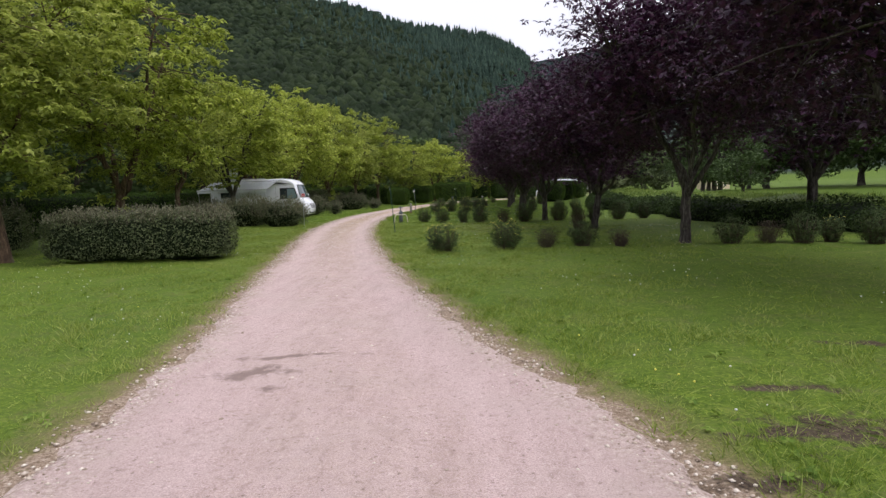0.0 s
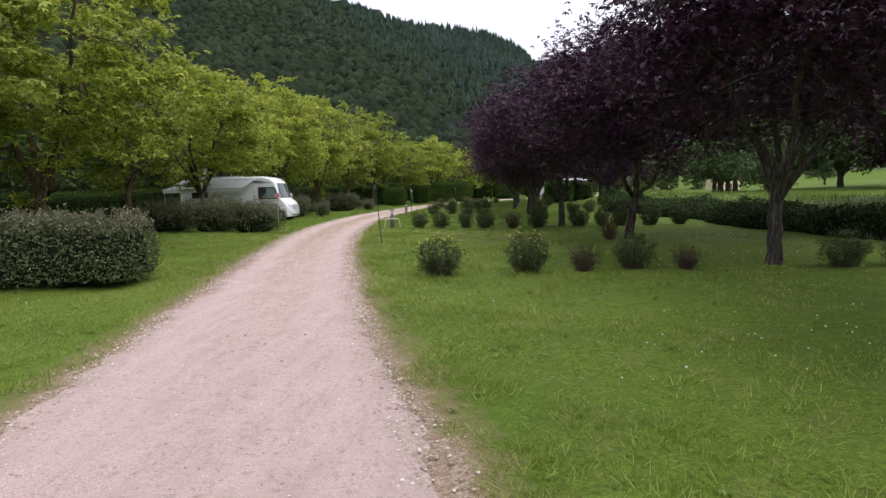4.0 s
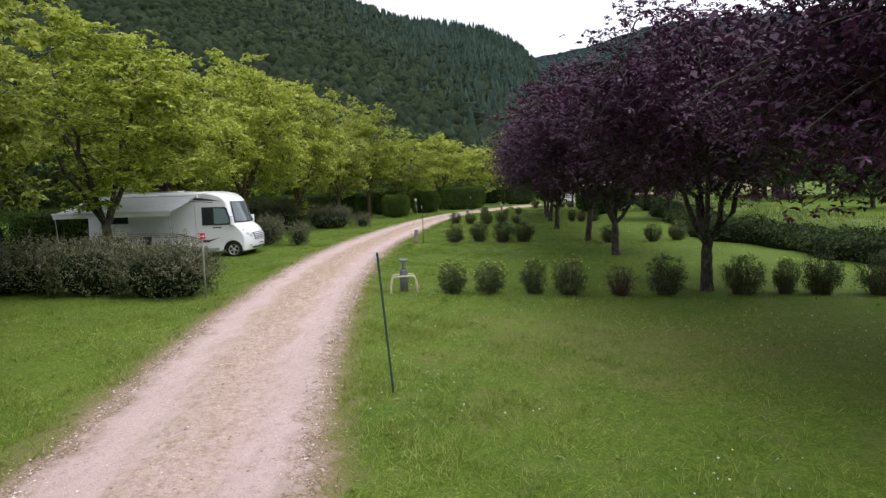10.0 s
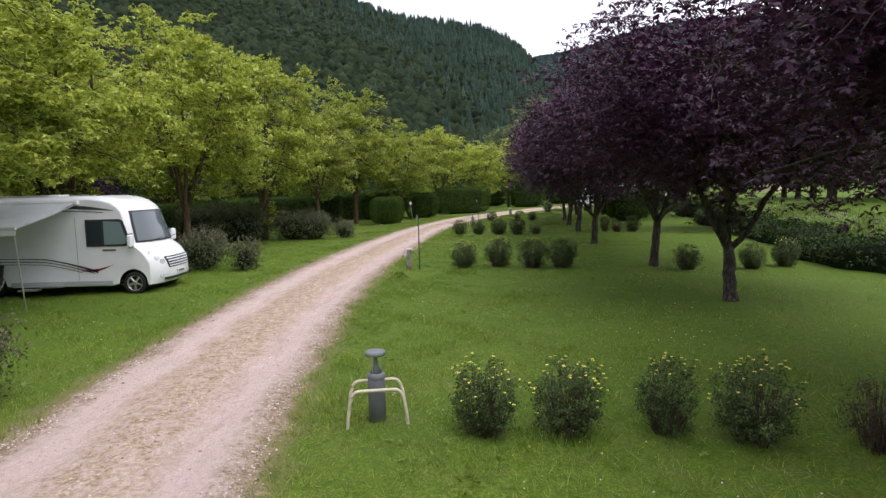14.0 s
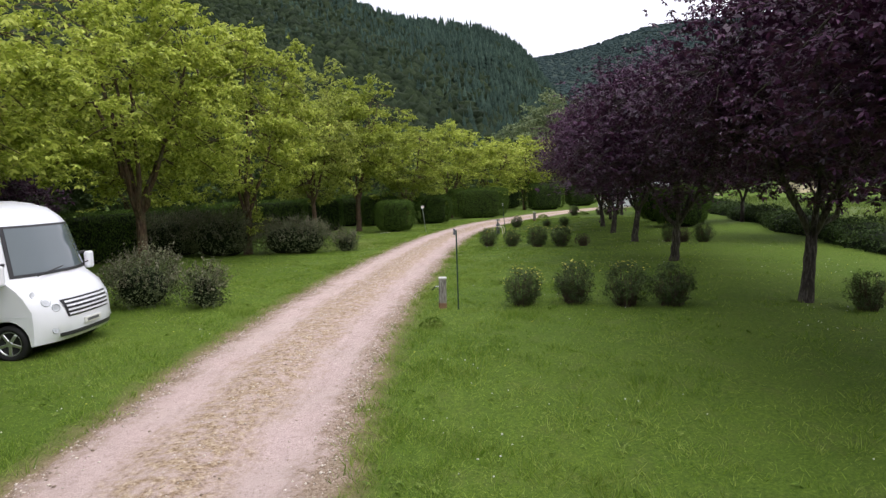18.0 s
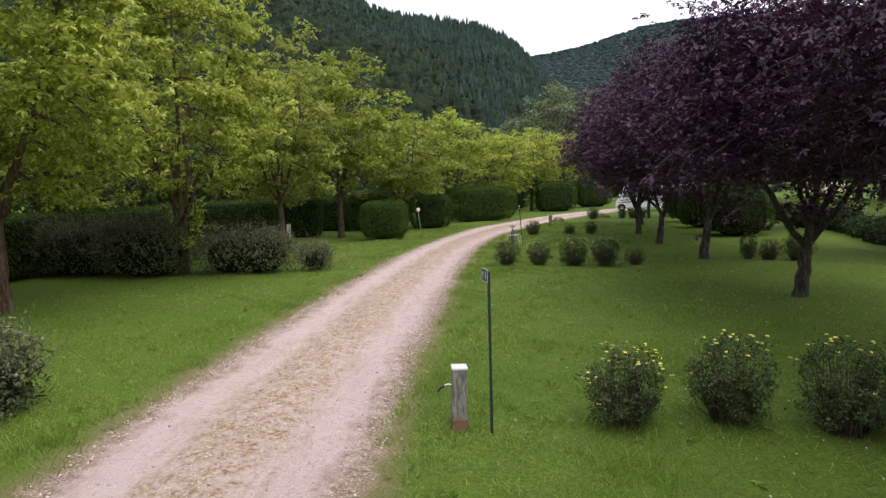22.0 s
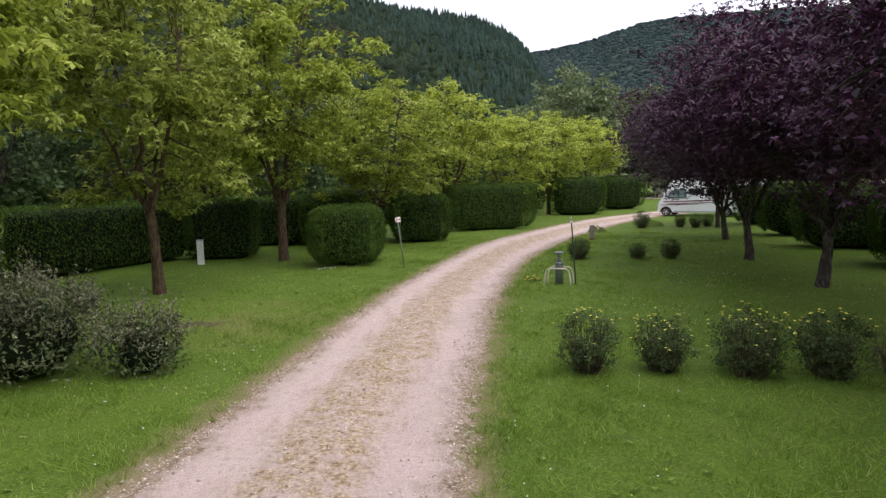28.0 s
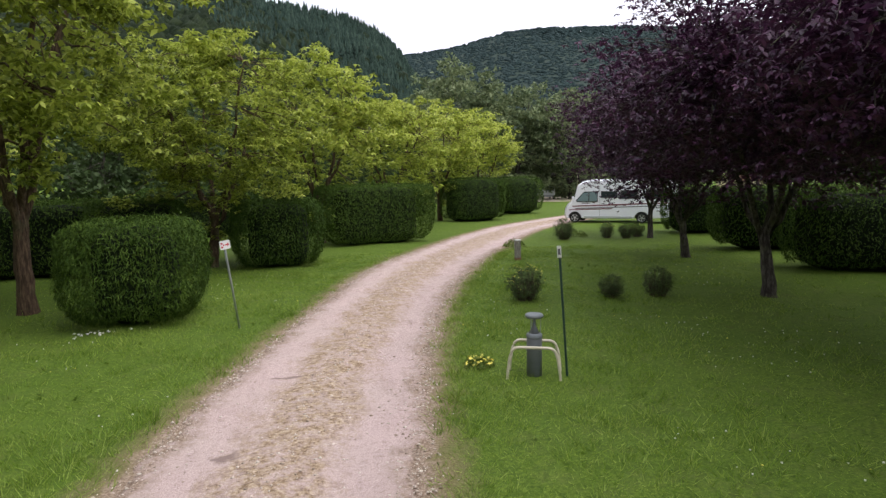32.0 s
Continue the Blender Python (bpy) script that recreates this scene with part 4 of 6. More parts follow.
for n, (x, y, lx, ly, h, c, turn) in enumerate(THUJA):
    ob = make_thuja("trimmed_hedge", 50 + n, lx, ly, h, c, *((820, 0.30, (0.120, 0.021)) if n == 0 else (480, 0.26, (0.13, 0.026)) if n < 3 else (230, 0.12, (0.125, 0.032))))
    settle(ob, spot(x, y, turn))
    tagged(ob, "rounded clipped dark green conifer hedge on the grass" if max(lx, ly) < 4.6 else "long clipped dark green conifer hedge on the grass", "hedge", "clipped hedges")


def make_silver(name, seed, lx, ly, h, corner, shoots, density=380, ragged=0.07, mat=None):
    """Loosely cut evergreen hedge: leaves, dark inside, and pale young shoots on top."""
    rng = np.random.default_rng(seed)
    root = new(name)
    n = int((lx * ly + 2 * h * (lx + ly)) * density * (1.5 if ragged < 0.1 else 1))
    q, nor = hedge_points(rng, n, lx, ly, h, corner, ragged, 0.06)
    q = q + nor * rng.normal(size=(n, 1)) * ragged * 0.7
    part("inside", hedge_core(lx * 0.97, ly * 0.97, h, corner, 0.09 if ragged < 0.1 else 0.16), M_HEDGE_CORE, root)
    keep = q[:, 2] > 0.05
    place_mesh("foliage", np_mesh("foliage", *leaves(rng, q[keep], *((0.092, 0.036) if ragged > 0.1 else (0.082, 0.034)), 0.35, 0.0, nor[keep] * 0.7)), mat or M_SILVER, root)
    if shoots:
        q, nor = hedge_points(rng, n, lx, ly, h, corner, ragged, 0.06)
        loose = ragged > 0.1
        high = q[:, 2] > h * (0.45 if loose else 0.8)
        q, nor = q[high], nor[high]
        pick = rng.permutation(len(q))[:int(shoots * 1.4) if loose else shoots]
        pieces, cen = [], []
        for p, out in zip(q[pick], nor[pick]):
            tip = p + np.array([rng.normal() * 0.07, rng.normal() * 0.07, rng.uniform(0.08, 0.30)])
            if loose:
                tip = tip + out * rng.uniform(0.05, 0.32) - np.array([0, 0, 0.06])
            pieces.append(tube_arrays(np.array([p - (0, 0, 0.06), (p + tip) / 2, tip]), np.array([0.004, 0.003, 0.002]), 3))
            cen.append(p + (tip - p) * rng.uniform(0.1, 1.05, 9)[:, None] + rng.normal(size=(9, 3)) * 0.02)
        ob = place_mesh("new_growth", np_mesh("new_growth", *leaves(rng, np.concatenate(cen), 0.065, 0.026, 0.1, -0.9)), M_SILVER_TOP, root, "pale upright young shoots")
        ob["kind"] = "stuff"
        tagged(place_mesh("shoot_wood", np_mesh("shoot_wood", *join_arrays(pieces)), M_TWIG, root), kind="stuff")
    return root


SILVER = [
    (-8.25, 17.35, 5.1, 1.6, 1.24, 0.42, 0, 800, 0.07), (-13.6, 34.4, 2.6, 1.7, 1.22, 0.6, 3, 300, 0.2), (-11.2, 34.1, 2.6, 1.6, 1.36, 0.7, 3, 420, 0.2), (-9.15, 33.7, 2.4, 1.5, 1.26, 0.6, 3, 420, 0.22),
    (-10.95, 48.1, 1.55, 1.4, 1.18, 0.55, 0, 200, 0.18), (-9.1, 47.5, 0.9, 0.9, 0.90, 0.42, 0, 80, 0.14),
    (-16.3, 61.6, 3.2, 1.8, 1.75, 0.8, 4, 420, 0.26), (-13.9, 61.2, 3.0, 1.8, 1.85, 0.85, -5, 420, 0.26), (-10.45, 61.3, 3.1, 1.6, 1.38, 0.7, 3, 460, 0.24), (-8.05, 61.4, 1.05, 1.0, 0.86, 0.5, 0, 90, 0.16),
    (-16.5, 20.5, 5.0, 1.6, 1.5, 0.5, 0, 200, 0.12),
]
for n, (x, y, lx, ly, h, c, turn, shoots, rag) in enumerate(SILVER):
    ob = make_silver("shrub_hedge", 80 + n, lx, ly, h, c, shoots, ragged=rag)
    settle(ob, spot(x, y, turn))
    tagged(ob, "grey-green evergreen hedge with pale young shoots on top" if lx > 2 else "small loose grey-green evergreen bush on the grass", "hedge", "grey-green hedges")

# rough hedge between lawn and meadow
def ridge(path_x, path_y, width, height, seed, rings=9):
    """A long lumpy mound along a path, closed to the ground."""
    a = np.linspace(0, math.pi, rings)
    lump = 1 + 0.14 * wiggle(path_x[:, None] * 0 + np.cos(a)[None] * 2, path_y[:, None] + np.sin(a)[None], 1.1, seed)
    x = path_x[:, None] + np.cos(a)[None] * width[:, None] * lump
    z = np.sin(a)[None] ** 0.6 * height[:, None] * lump - 0.05
    v = np.stack([x, np.repeat(path_y[:, None], rings, 1), z], -1).reshape(-1, 3)
    n = len(path_y)
    i, j = np.meshgrid(np.arange(n - 1), np.arange(rings - 1), indexing="ij")
    return v, np.stack([i * rings + j, i * rings + j + 1, (i + 1) * rings + j + 1, (i + 1) * rings + j], -1).reshape(-1, 4)


def build_meadow_hedge():
    rng = np.random.default_rng(7)

    def line(ys):
        return np.interp(ys, [8, 21, 25, 32, 40, 45, 60, 75, 94], [15.5, 14.6, 12.6, 12.2, 12.6, 11.2, 14.2, 17.5, 22.0])

    def wide(ys):
        return 1.25 + 0.3 * np.sin(ys * 0.7)

    def high(ys):
        return 0.80 + 0.15 * np.sin(ys * 0.9) + 0.10 * np.sin(ys * 2.3 + 1)

    root = new("meadow_hedge")
    py = np.arange(8, 94, 0.35)
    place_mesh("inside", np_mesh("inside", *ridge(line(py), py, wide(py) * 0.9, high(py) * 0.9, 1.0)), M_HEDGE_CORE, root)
    n = 46000
    ys = rng.uniform(8, 94, n)
    a = rng.uniform(0, math.pi, n)
    grow = 0.86 + 0.22 * rng.random(n)
    p = np.stack([line(ys) + np.cos(a) * wide(ys) * grow, ys, np.sin(a) ** 0.6 * high(ys) * grow * (1 + 0.1 * wiggle(ys, a * 3, 1.1)) + 0.03], -1)
    out = np.stack([np.cos(a), 0 * a, np.sin(a)], -1)
    place_mesh("foliage", np_mesh("foliage", *leaves(rng, p, 0.14, 0.068, 0.2, 0, out * 0.7)), M_HEDGEROW, root)
    tagged(root, "rough dark green hedge between lawn and meadow", "hedge")
    meadow = new("meadow_growth")
    place_mesh("base", np_mesh("base", *ridge(line(py) + 3.4, py, wide(py) * 1.9, 0.92 + 0.1 * np.sin(py * 0.5), 3.0)), M_WEEDS, meadow)
    n = 42000
    ys = rng.uniform(8, 94, n)
    a = rng.uniform(0.2, math.pi - 0.1, n)
    q = np.stack([line(ys) + 3.4 + np.cos(a) * wide(ys) * 1.9, ys, np.sin(a) ** 0.6 * 0.92 * rng.uniform(0.8, 1.2, n)], -1)
    tagged(place_mesh("tall_grass", np_mesh("tall_grass", *leaves(rng, q, 0.45, 0.024, -0.2, -2.5)), M_WEEDS, meadow), kind="stuff")
    tagged(meadow, "strip of tall yellow-green meadow grass behind the hedge", "tall grass")


build_meadow_hedge()


# ---- woods: hill forest and the trees across the valley ----
def forest_material(name, a, b, c, scale):
    n = Nodes(name, 0.9, 0.1)
    g = n.t.nodes.new("ShaderNodeNewGeometry")
    at = n.place()
    f = n.math("ADD", n.math("MULTIPLY", g.outputs["Random Per Island"], 0.5), n.math("MULTIPLY", n.noise(scale, 4.0, at, 0.7), 0.65))
    big = n.noise(0.012, 3.0, at)
    col = n.ramp(f, (0.25, a), (0.55, b), (0.9, c))
    n.colour(n.mix(n.ramp(big, (0.4, (0, 0, 0)), (0.65, (0.5, 0.5, 0.5))), col, tuple(v * 0.7 for v in b)))
    n.bump(n.noise(scale * 1.5, 4.0, at, 0.8), 0.9, 1.2)
    return n.m


# blue-green conifers, their colour lifted slightly to carry some hillside haze
M_CONIFER = forest_material("hill_conifers", (0.015, 0.029, 0.023), (0.030, 0.054, 0.041), (0.053, 0.085, 0.063), 0.5)
M_BROAD = forest_material("hill_broadleaf_wood", (0.009, 0.016, 0.008), (0.019, 0.031, 0.014), (0.040, 0.057, 0.025), 0.45)
# distance haze is put into this colour: bluer, with little contrast
M_FARWOOD = forest_material("far_hill_wood_hazed", (0.025, 0.043, 0.043), (0.030, 0.050, 0.049), (0.037, 0.058, 0.056), 0.16)


def icosphere(sub):
    bm = bmesh.new()
    bmesh.ops.create_icosphere(bm, subdivisions=sub, radius=1.0)
    v = np.array([q.co for q in bm.verts])
    f = np.array([[q.index for q in p.verts] for p in bm.faces])
    bm.free()
    return v, f


def scatter_crowns(rng, xy, z, size, squash, base, rough):
    """Many small rough crowns on the slope as one mesh of triangles."""
    v0, f0 = base
    n = len(xy)
    v = np.repeat(v0[None], n, 0)
    v = v * (1 + rough * rng.normal(size=v.shape[:2])[..., None])
    turn = rng.uniform(0, 2 * math.pi, n)
    c, s = np.cos(turn)[:, None], np.sin(turn)[:, None]
    vx, vy = v[..., 0] * c - v[..., 1] * s, v[..., 0] * s + v[..., 1] * c
    v = np.stack([vx, vy, v[..., 2] * squash], -1) * size[:, None, None]
    v += np.concatenate([xy, z[:, None]], 1)[:, None]
    f = (f0[None] + (np.arange(n) * len(v0))[:, None, None]).reshape(-1, 3)
    return v.reshape(-1, 3), f


def spiky(rng):
    """A fir: three ragged skirts, one above the other."""
    vs, fs, n = [], [], 0
    for z0, z1, r in ((0.0, 1.3, 0.62), (0.8, 2.0, 0.48), (1.5, 2.9, 0.30)):
        a = np.arange(7) * 2 * math.pi / 7
        rr = r * (1 + 0.25 * np.where(np.arange(7) % 2, 1, -1))
        ring = np.stack([np.cos(a) * rr, np.sin(a) * rr, np.full(7, z0) - 0.1 * (np.arange(7) % 2)], -1)
        vs.append(np.concatenate([ring, [[0, 0, z1]]]))
        fs.append(np.array([[n + i, n + (i + 1) % 7, n + 7] for i in range(7)]))
        n += 8
    return np.concatenate(vs), np.concatenate(fs)


def build_forest():
    rng = np.random.default_rng(5)
    n = 26000
    az = rng.uniform(-60, 18, n)
    r = np.sqrt(rng.uniform(255**2, 840**2, n))
    x, y = r * np.sin(np.radians(az)), 30 + r * np.cos(np.radians(az))
    z = hill_height(x, y)
    keep = (z > 4) & (rng.random(n) < 0.85) & (np.abs(az) < 45 + 40 * rng.random(n))
    x, y, z, az, r = (q[keep] for q in (x, y, z, az, r))
    fir = rng.random(len(x)) < 1 / (1 + np.exp(-((az + 4.5) / 2.5 + (z - 110) / 30 - 0.5)))
    xy = np.stack([x, y], -1)
    size = rng.uniform(3.6, 5.6, len(x))
    v, f = scatter_crowns(rng, xy[fir], z[fir] + 1, size[fir] * 0.92, 0.95, spiky(rng), 0.10)
    tagged(place_mesh("hill_conifers", np_mesh("hill_conifers", v, f), M_CONIFER), "dense dark bluish-green conifer forest on the hillside", "forest", kind="stuff")
    b = ~fir
    grow = size * rng.uniform(0.8, 1.3, len(size))
    close = b & (r < 300)
    away = b & ~close
    v, f = join_arrays([scatter_crowns(rng, xy[close], z[close] + 3.5, grow[close], 1.15, icosphere(2), 0.16), scatter_crowns(rng, xy[away], z[away] + 3.5, grow[away], 1.15, icosphere(1), 0.22)])
    tagged(place_mesh("hill_broadleaf_trees", np_mesh("hill_broadleaf_trees", v, f), M_BROAD), "dense dark green broadleaf forest on the hillside", "forest", kind="stuff")
    n = 20000
    az = rng.uniform(2, 60, n)
    r = np.sqrt(rng.uniform(900**2, 1750**2, n))
    x, y = r * np.sin(np.radians(az)), 30 + r * np.cos(np.radians(az))
    z = hill_height(x, y)
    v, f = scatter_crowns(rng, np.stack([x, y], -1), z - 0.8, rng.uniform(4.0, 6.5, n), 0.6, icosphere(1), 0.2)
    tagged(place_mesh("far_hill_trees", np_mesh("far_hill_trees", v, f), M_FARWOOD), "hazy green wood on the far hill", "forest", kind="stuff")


build_forest()

wood_kinds = [
    make_tree("woodland_tree", 41, 3.0, 17.0, 6.0, 3.0, 50, 2200, (1.15, 0.7), 0.35, M_WOOD_LEAF, M_BARK_DARK, spread=1.0, limbs=5),
    make_tree("woodland_tree", 42, 1.2, 11.0, 5.2, 0.2, 60, 5200, (0.46, 0.28), 0.3, M_WOOD_LEAF, M_BARK_DARK, spread=0.95, limbs=5, low=0.15, flat=1.0),
    make_tree("woodland_tree", 43, 1.6, 14.0, 5.6, -0.6, 130, 12000, (0.44, 0.26), 0.3, M_WOOD_PALE, M_BARK_DARK, spread=0.7, layer=0.5, limbs=5, low=0.2, flat=1.0, inner=900),
]
rng_w = np.random.default_rng(3)
WOOD = []
for k in range(24):
    a = radians(-34 + k * 2.9 + rng_w.uniform(-1.0, 1.0))
    r = rng_w.uniform(140, 190) + (40 if k % 2 else 0)
    WOOD.append((r * math.sin(a), 20 + r * math.cos(a), int(rng_w.integers(0, 2)), rng_w.uniform(0.75, 1.15)))
# thickets behind the pitches, along the stream and across the meadow
WOOD += [(-27 + rng_w.uniform(-2, 2), y + rng_w.uniform(-1, 1), 1, rng_w.uniform(0.75, 0.95)) for y in np.arange(2, 112, 6.5)]
WOOD += [(-20 + 6.5 * k, 119 + 1.2 * k + rng_w.uniform(-2, 2), 1, rng_w.uniform(0.7, 0.9)) for k in range(5)]
WOOD += [(46 + rng_w.uniform(-3, 3) + 6 * math.sin(y * 0.05), y + rng_w.uniform(-2, 2), 1, rng_w.uniform(0.9, 1.25)) for y in np.arange(8, 112, 6.0)]
WOOD += [(-20.5, 90, 1, 0.85), (-17.0, 101, 1, 0.85), (-12.0, 107, 1, 0.8)]
WOOD += [(24 + 5.5 * k, 163 - 1.5 * k + 4 * (k % 2), 2, 0.7 + 0.1 * (k % 3)) for k in range(7)]
WOOD += [(15.5, 142, 2, 1.46), (8.5, 137, 2, 1.05), (24, 145, 2, 1.3), (32, 143, 2, 1.2), (18, 168, 2, 1.4), (41, 160, 2, 1.4), (28, 61, 1, 0.52), (31.5, 80, 1, 0.8)]
used = set()
for n, (x, y, k, s) in enumerate(WOOD):
    m = spot(x, y, n * 57.0, s, s * 1.0)
    ob = repeat(wood_kinds[k], m) if k in used else settle(wood_kinds[k], m)
    used.add(k)
    tagged(ob, "tall dark green woodland tree behind the campsite" if k < 2 else "broad grey-green tree beyond the meadow", "tree", "woodland trees")


def weed_clump(seed, x, y, r, h, mat, flowers=0):
    """A low tuft of broad weed leaves."""
    rng = np.random.default_rng(seed)
    root = new("weed_tuft")
    n = 420
    a, d = rng.uniform(0, 6.3, n), r * np.sqrt(rng.random(n))
    p = np.stack([d * np.cos(a), d * np.sin(a), 0.02 + h * (1 - (d / r) ** 2) * rng.uniform(0.2, 1.0, n)], -1)
    place_mesh("foliage", np_mesh("foliage", *leaves(rng, p, 0.10, 0.04, 0.5, 0.2)), mat, root)
    if flowers:
        q = p[rng.integers(0, n, flowers)] + np.array([0, 0, 0.05])
        tagged(place_mesh("blossom", np_mesh("blossom", *leaves(rng, q, 0.05, 0.045, 0.9)), M_FLOWER, root), kind="stuff")
    settle(root, spot(x, y))
    tagged(root, "low tuft of yellow-flowered weeds on the lawn" if flowers else "low tuft of broad-leaved green weeds on the lawn", "weed", "weeds on the lawn")


weed_clump(91, -3.38, 44.9, 0.26, 0.16, M_WEED_LEAF)
weed_clump(92, -0.98, 68.95, 0.22, 0.10, M_WEEDS, 60)
weed_clump(95, 4.6, 84.5, 0.5, 0.35, M_WEEDS)
weed_clump(96, 8.6, 87.6, 0.6, 0.4, M_WEEDS)


PEBBLE = (np.array([(1, 0, 0), (-1, 0, 0), (0, 1, 0), (0, -1, 0), (0, 0, 1), (0, 0, -1)], float), np.array([(0, 2, 4), (2, 1, 4), (1, 3, 4), (3, 0, 4), (2, 0, 5), (1, 2, 5), (3, 1, 5), (0, 3, 5)]))


def build_litter():
    rng = np.random.default_rng(61)
    n = 26
    x, y = -7.45 + rng.normal(size=n) * 0.22, 72.85 + rng.normal(size=n) * 0.12
    v, f = scatter_crowns(rng, np.stack([x, y], -1), ground_z(x, y) + 0.03, rng.uniform(0.012, 0.035, n), 0.6, PEBBLE, 0.25)
    tagged(place_mesh("rubble", np_mesh("rubble", v, f), M_SIGNWHITE), "pale broken stones at the foot of the clipped hedge", "stones", kind="stuff")


build_litter()


# ---- motorhomes ----
AXLE_F, AXLE_R, HALF_W = 2.55, -1.55, 1.14


def arch(x, r, n=10):
    """Points of a wheel arch cut into the skirt, from front to rear."""
    return [(x + r * math.cos(a), 0.30 + r * math.sin(a)) for a in np.linspace(0.05, math.pi - 0.05, n)]


BODY_OUTLINE = (
    [(-3.60, 0.42), (-3.66, 0.9), (-3.62, 2.5), (-3.52, 2.74), (-3.35, 2.80), (-1.0, 2.83), (1.45, 2.83), (1.85, 2.78), (2.22, 2.68), (2.46, 2.52), (2.60, 2.36),
     (2.74, 1.94), (2.92, 1.46), (2.98, 1.38), (3.15, 1.25), (3.27, 1.10), (3.36, 0.85), (3.39, 0.62), (3.37, 0.42), (3.28, 0.28), (3.02, 0.26)]
    + arch(AXLE_F, 0.43) + [(1.9, 0.27), (-0.9, 0.27)] + arch(AXLE_R, 0.43) + [(-2.3, 0.30)]
)


def skin(x, z, y, lift=0.0):
    """Where the outline point (x, z) lies at width y on the body: sides tuck in, the nose is rounded in plan."""
    a = abs(y) / HALF_W
    up = max(0.0, min(1.0, (z - 0.95) / 0.4))
    start, run = 2.95 - 1.65 * up, 0.45 + 1.15 * up
    back = 0.36 * max(0.0, min(1.0, (x - start) / run)) * a**3
    round_top = 0.10 * max(0.0, (z - 2.35) / 0.5) * max(0.0, a - 0.75) / 0.25
    return (x - back + lift, y * (1 - 0.02 * max(0, z - 1.6)), z - round_top)


def nose_patch(outline, u0, u1, y0, y1, lift, rows=8, cols=16, cut=0.0):
    """A grid on the front between two outline heights."""
    prof = [(x, z) for x, z in outline[6:19]]
    zs = np.array([p[1] for p in prof])[::-1]
    xs = np.array([p[0] for p in prof])[::-1]
    bm = bmesh.new()
    grid = []
    for i in range(rows + 1):
        z = u0 + (u1 - u0) * i / rows
        row = []
        for j in range(cols + 1):
            y = y0 + (y1 - y0) * j / cols
            y *= 1 - cut * (i / rows)
            row.append(bm.verts.new(skin(float(np.interp(z, zs, xs)), z, y, lift)))
        grid.append(row)
    for i in range(rows):
        for j in range(cols):
            bm.faces.new((grid[i][j], grid[i][j + 1], grid[i + 1][j + 1], grid[i + 1][j]))
    return bm


def side_panel(points, y, thick=0.012):
    """A flat plate on the side wall, outlined by (x, z) points."""
    bm = bmesh.new()
    s = -1 if y < 0 else 1
    a = [bm.verts.new((x, y * (1 - 0.02 * max(0, z - 1.6)) + s * 0.004, z)) for x, z in points]
    b = [bm.verts.new((x, y * (1 - 0.02 * max(0, z - 1.6)) + s * (0.004 + thick), z)) for x, z in points]
    bm.faces.new(b)
    bm.faces.new(a[::-1])
    for i in range(len(points)):
        j = (i + 1) % len(points)
        bm.faces.new((a[i], a[j], b[j], b[i]))
    bmesh.ops.recalc_face_normals(bm, faces=bm.faces[:])
    return bm


def sweep_stripe(x0, x1, z_at, w_at, y, n=18):
    """A tapering painted stripe along the side."""
    xs = np.linspace(x0, x1, n)
    up = [(x, z_at(x) + w_at(x) / 2) for x in xs]
    lo = [(x, z_at(x) - w_at(x) / 2) for x in xs[::-1]]
    return side_panel(up + lo, y, 0.002)


def wheel_on(root, x, y):
    s = -1 if y < 0 else 1
    turn = Matrix.Rotation(radians(-90 * s), 4, "X")

    def turned(profile, sides):
        bm = lathe(profile, sides)
        bmesh.ops.transform(bm, matrix=turn, verts=bm.verts)
        bmesh.ops.translate(bm, vec=(x, y, 0.325), verts=bm.verts)
        return bm

    wheel = part("wheel", turned([(0.20, -0.20), (0.30, -0.20), (0.325, -0.17), (0.325, -0.03), (0.30, 0.0), (0.235, 0.0), (0.22, -0.04)], 28), M_BLACK, root, "black tyre on an alloy wheel", True)
    part("rim", turned([(0.20, -0.10), (0.225, -0.03), (0.215, -0.012), (0.20, -0.035), (0.19, -0.06)], 28), M_ALLOY, wheel, "", True)
    hub = turned([(0.06, -0.07), (0.06, -0.022), (0.045, -0.012)], 16)
    part("hub", hub, M_ALLOY, wheel)
    for k in range(5):
        bm = box((0.16, 0.03, 0.055), (0.115, 0, 0), 0.008)
        bmesh.ops.rotate(bm, matrix=Matrix.Rotation(radians(72 * k + 18), 3, "Y"), verts=bm.verts)
        bmesh.ops.translate(bm, vec=(x, y - s * 0.035, 0.325), verts=bm.verts)
        part("spoke", bm, M_ALLOY, wheel)


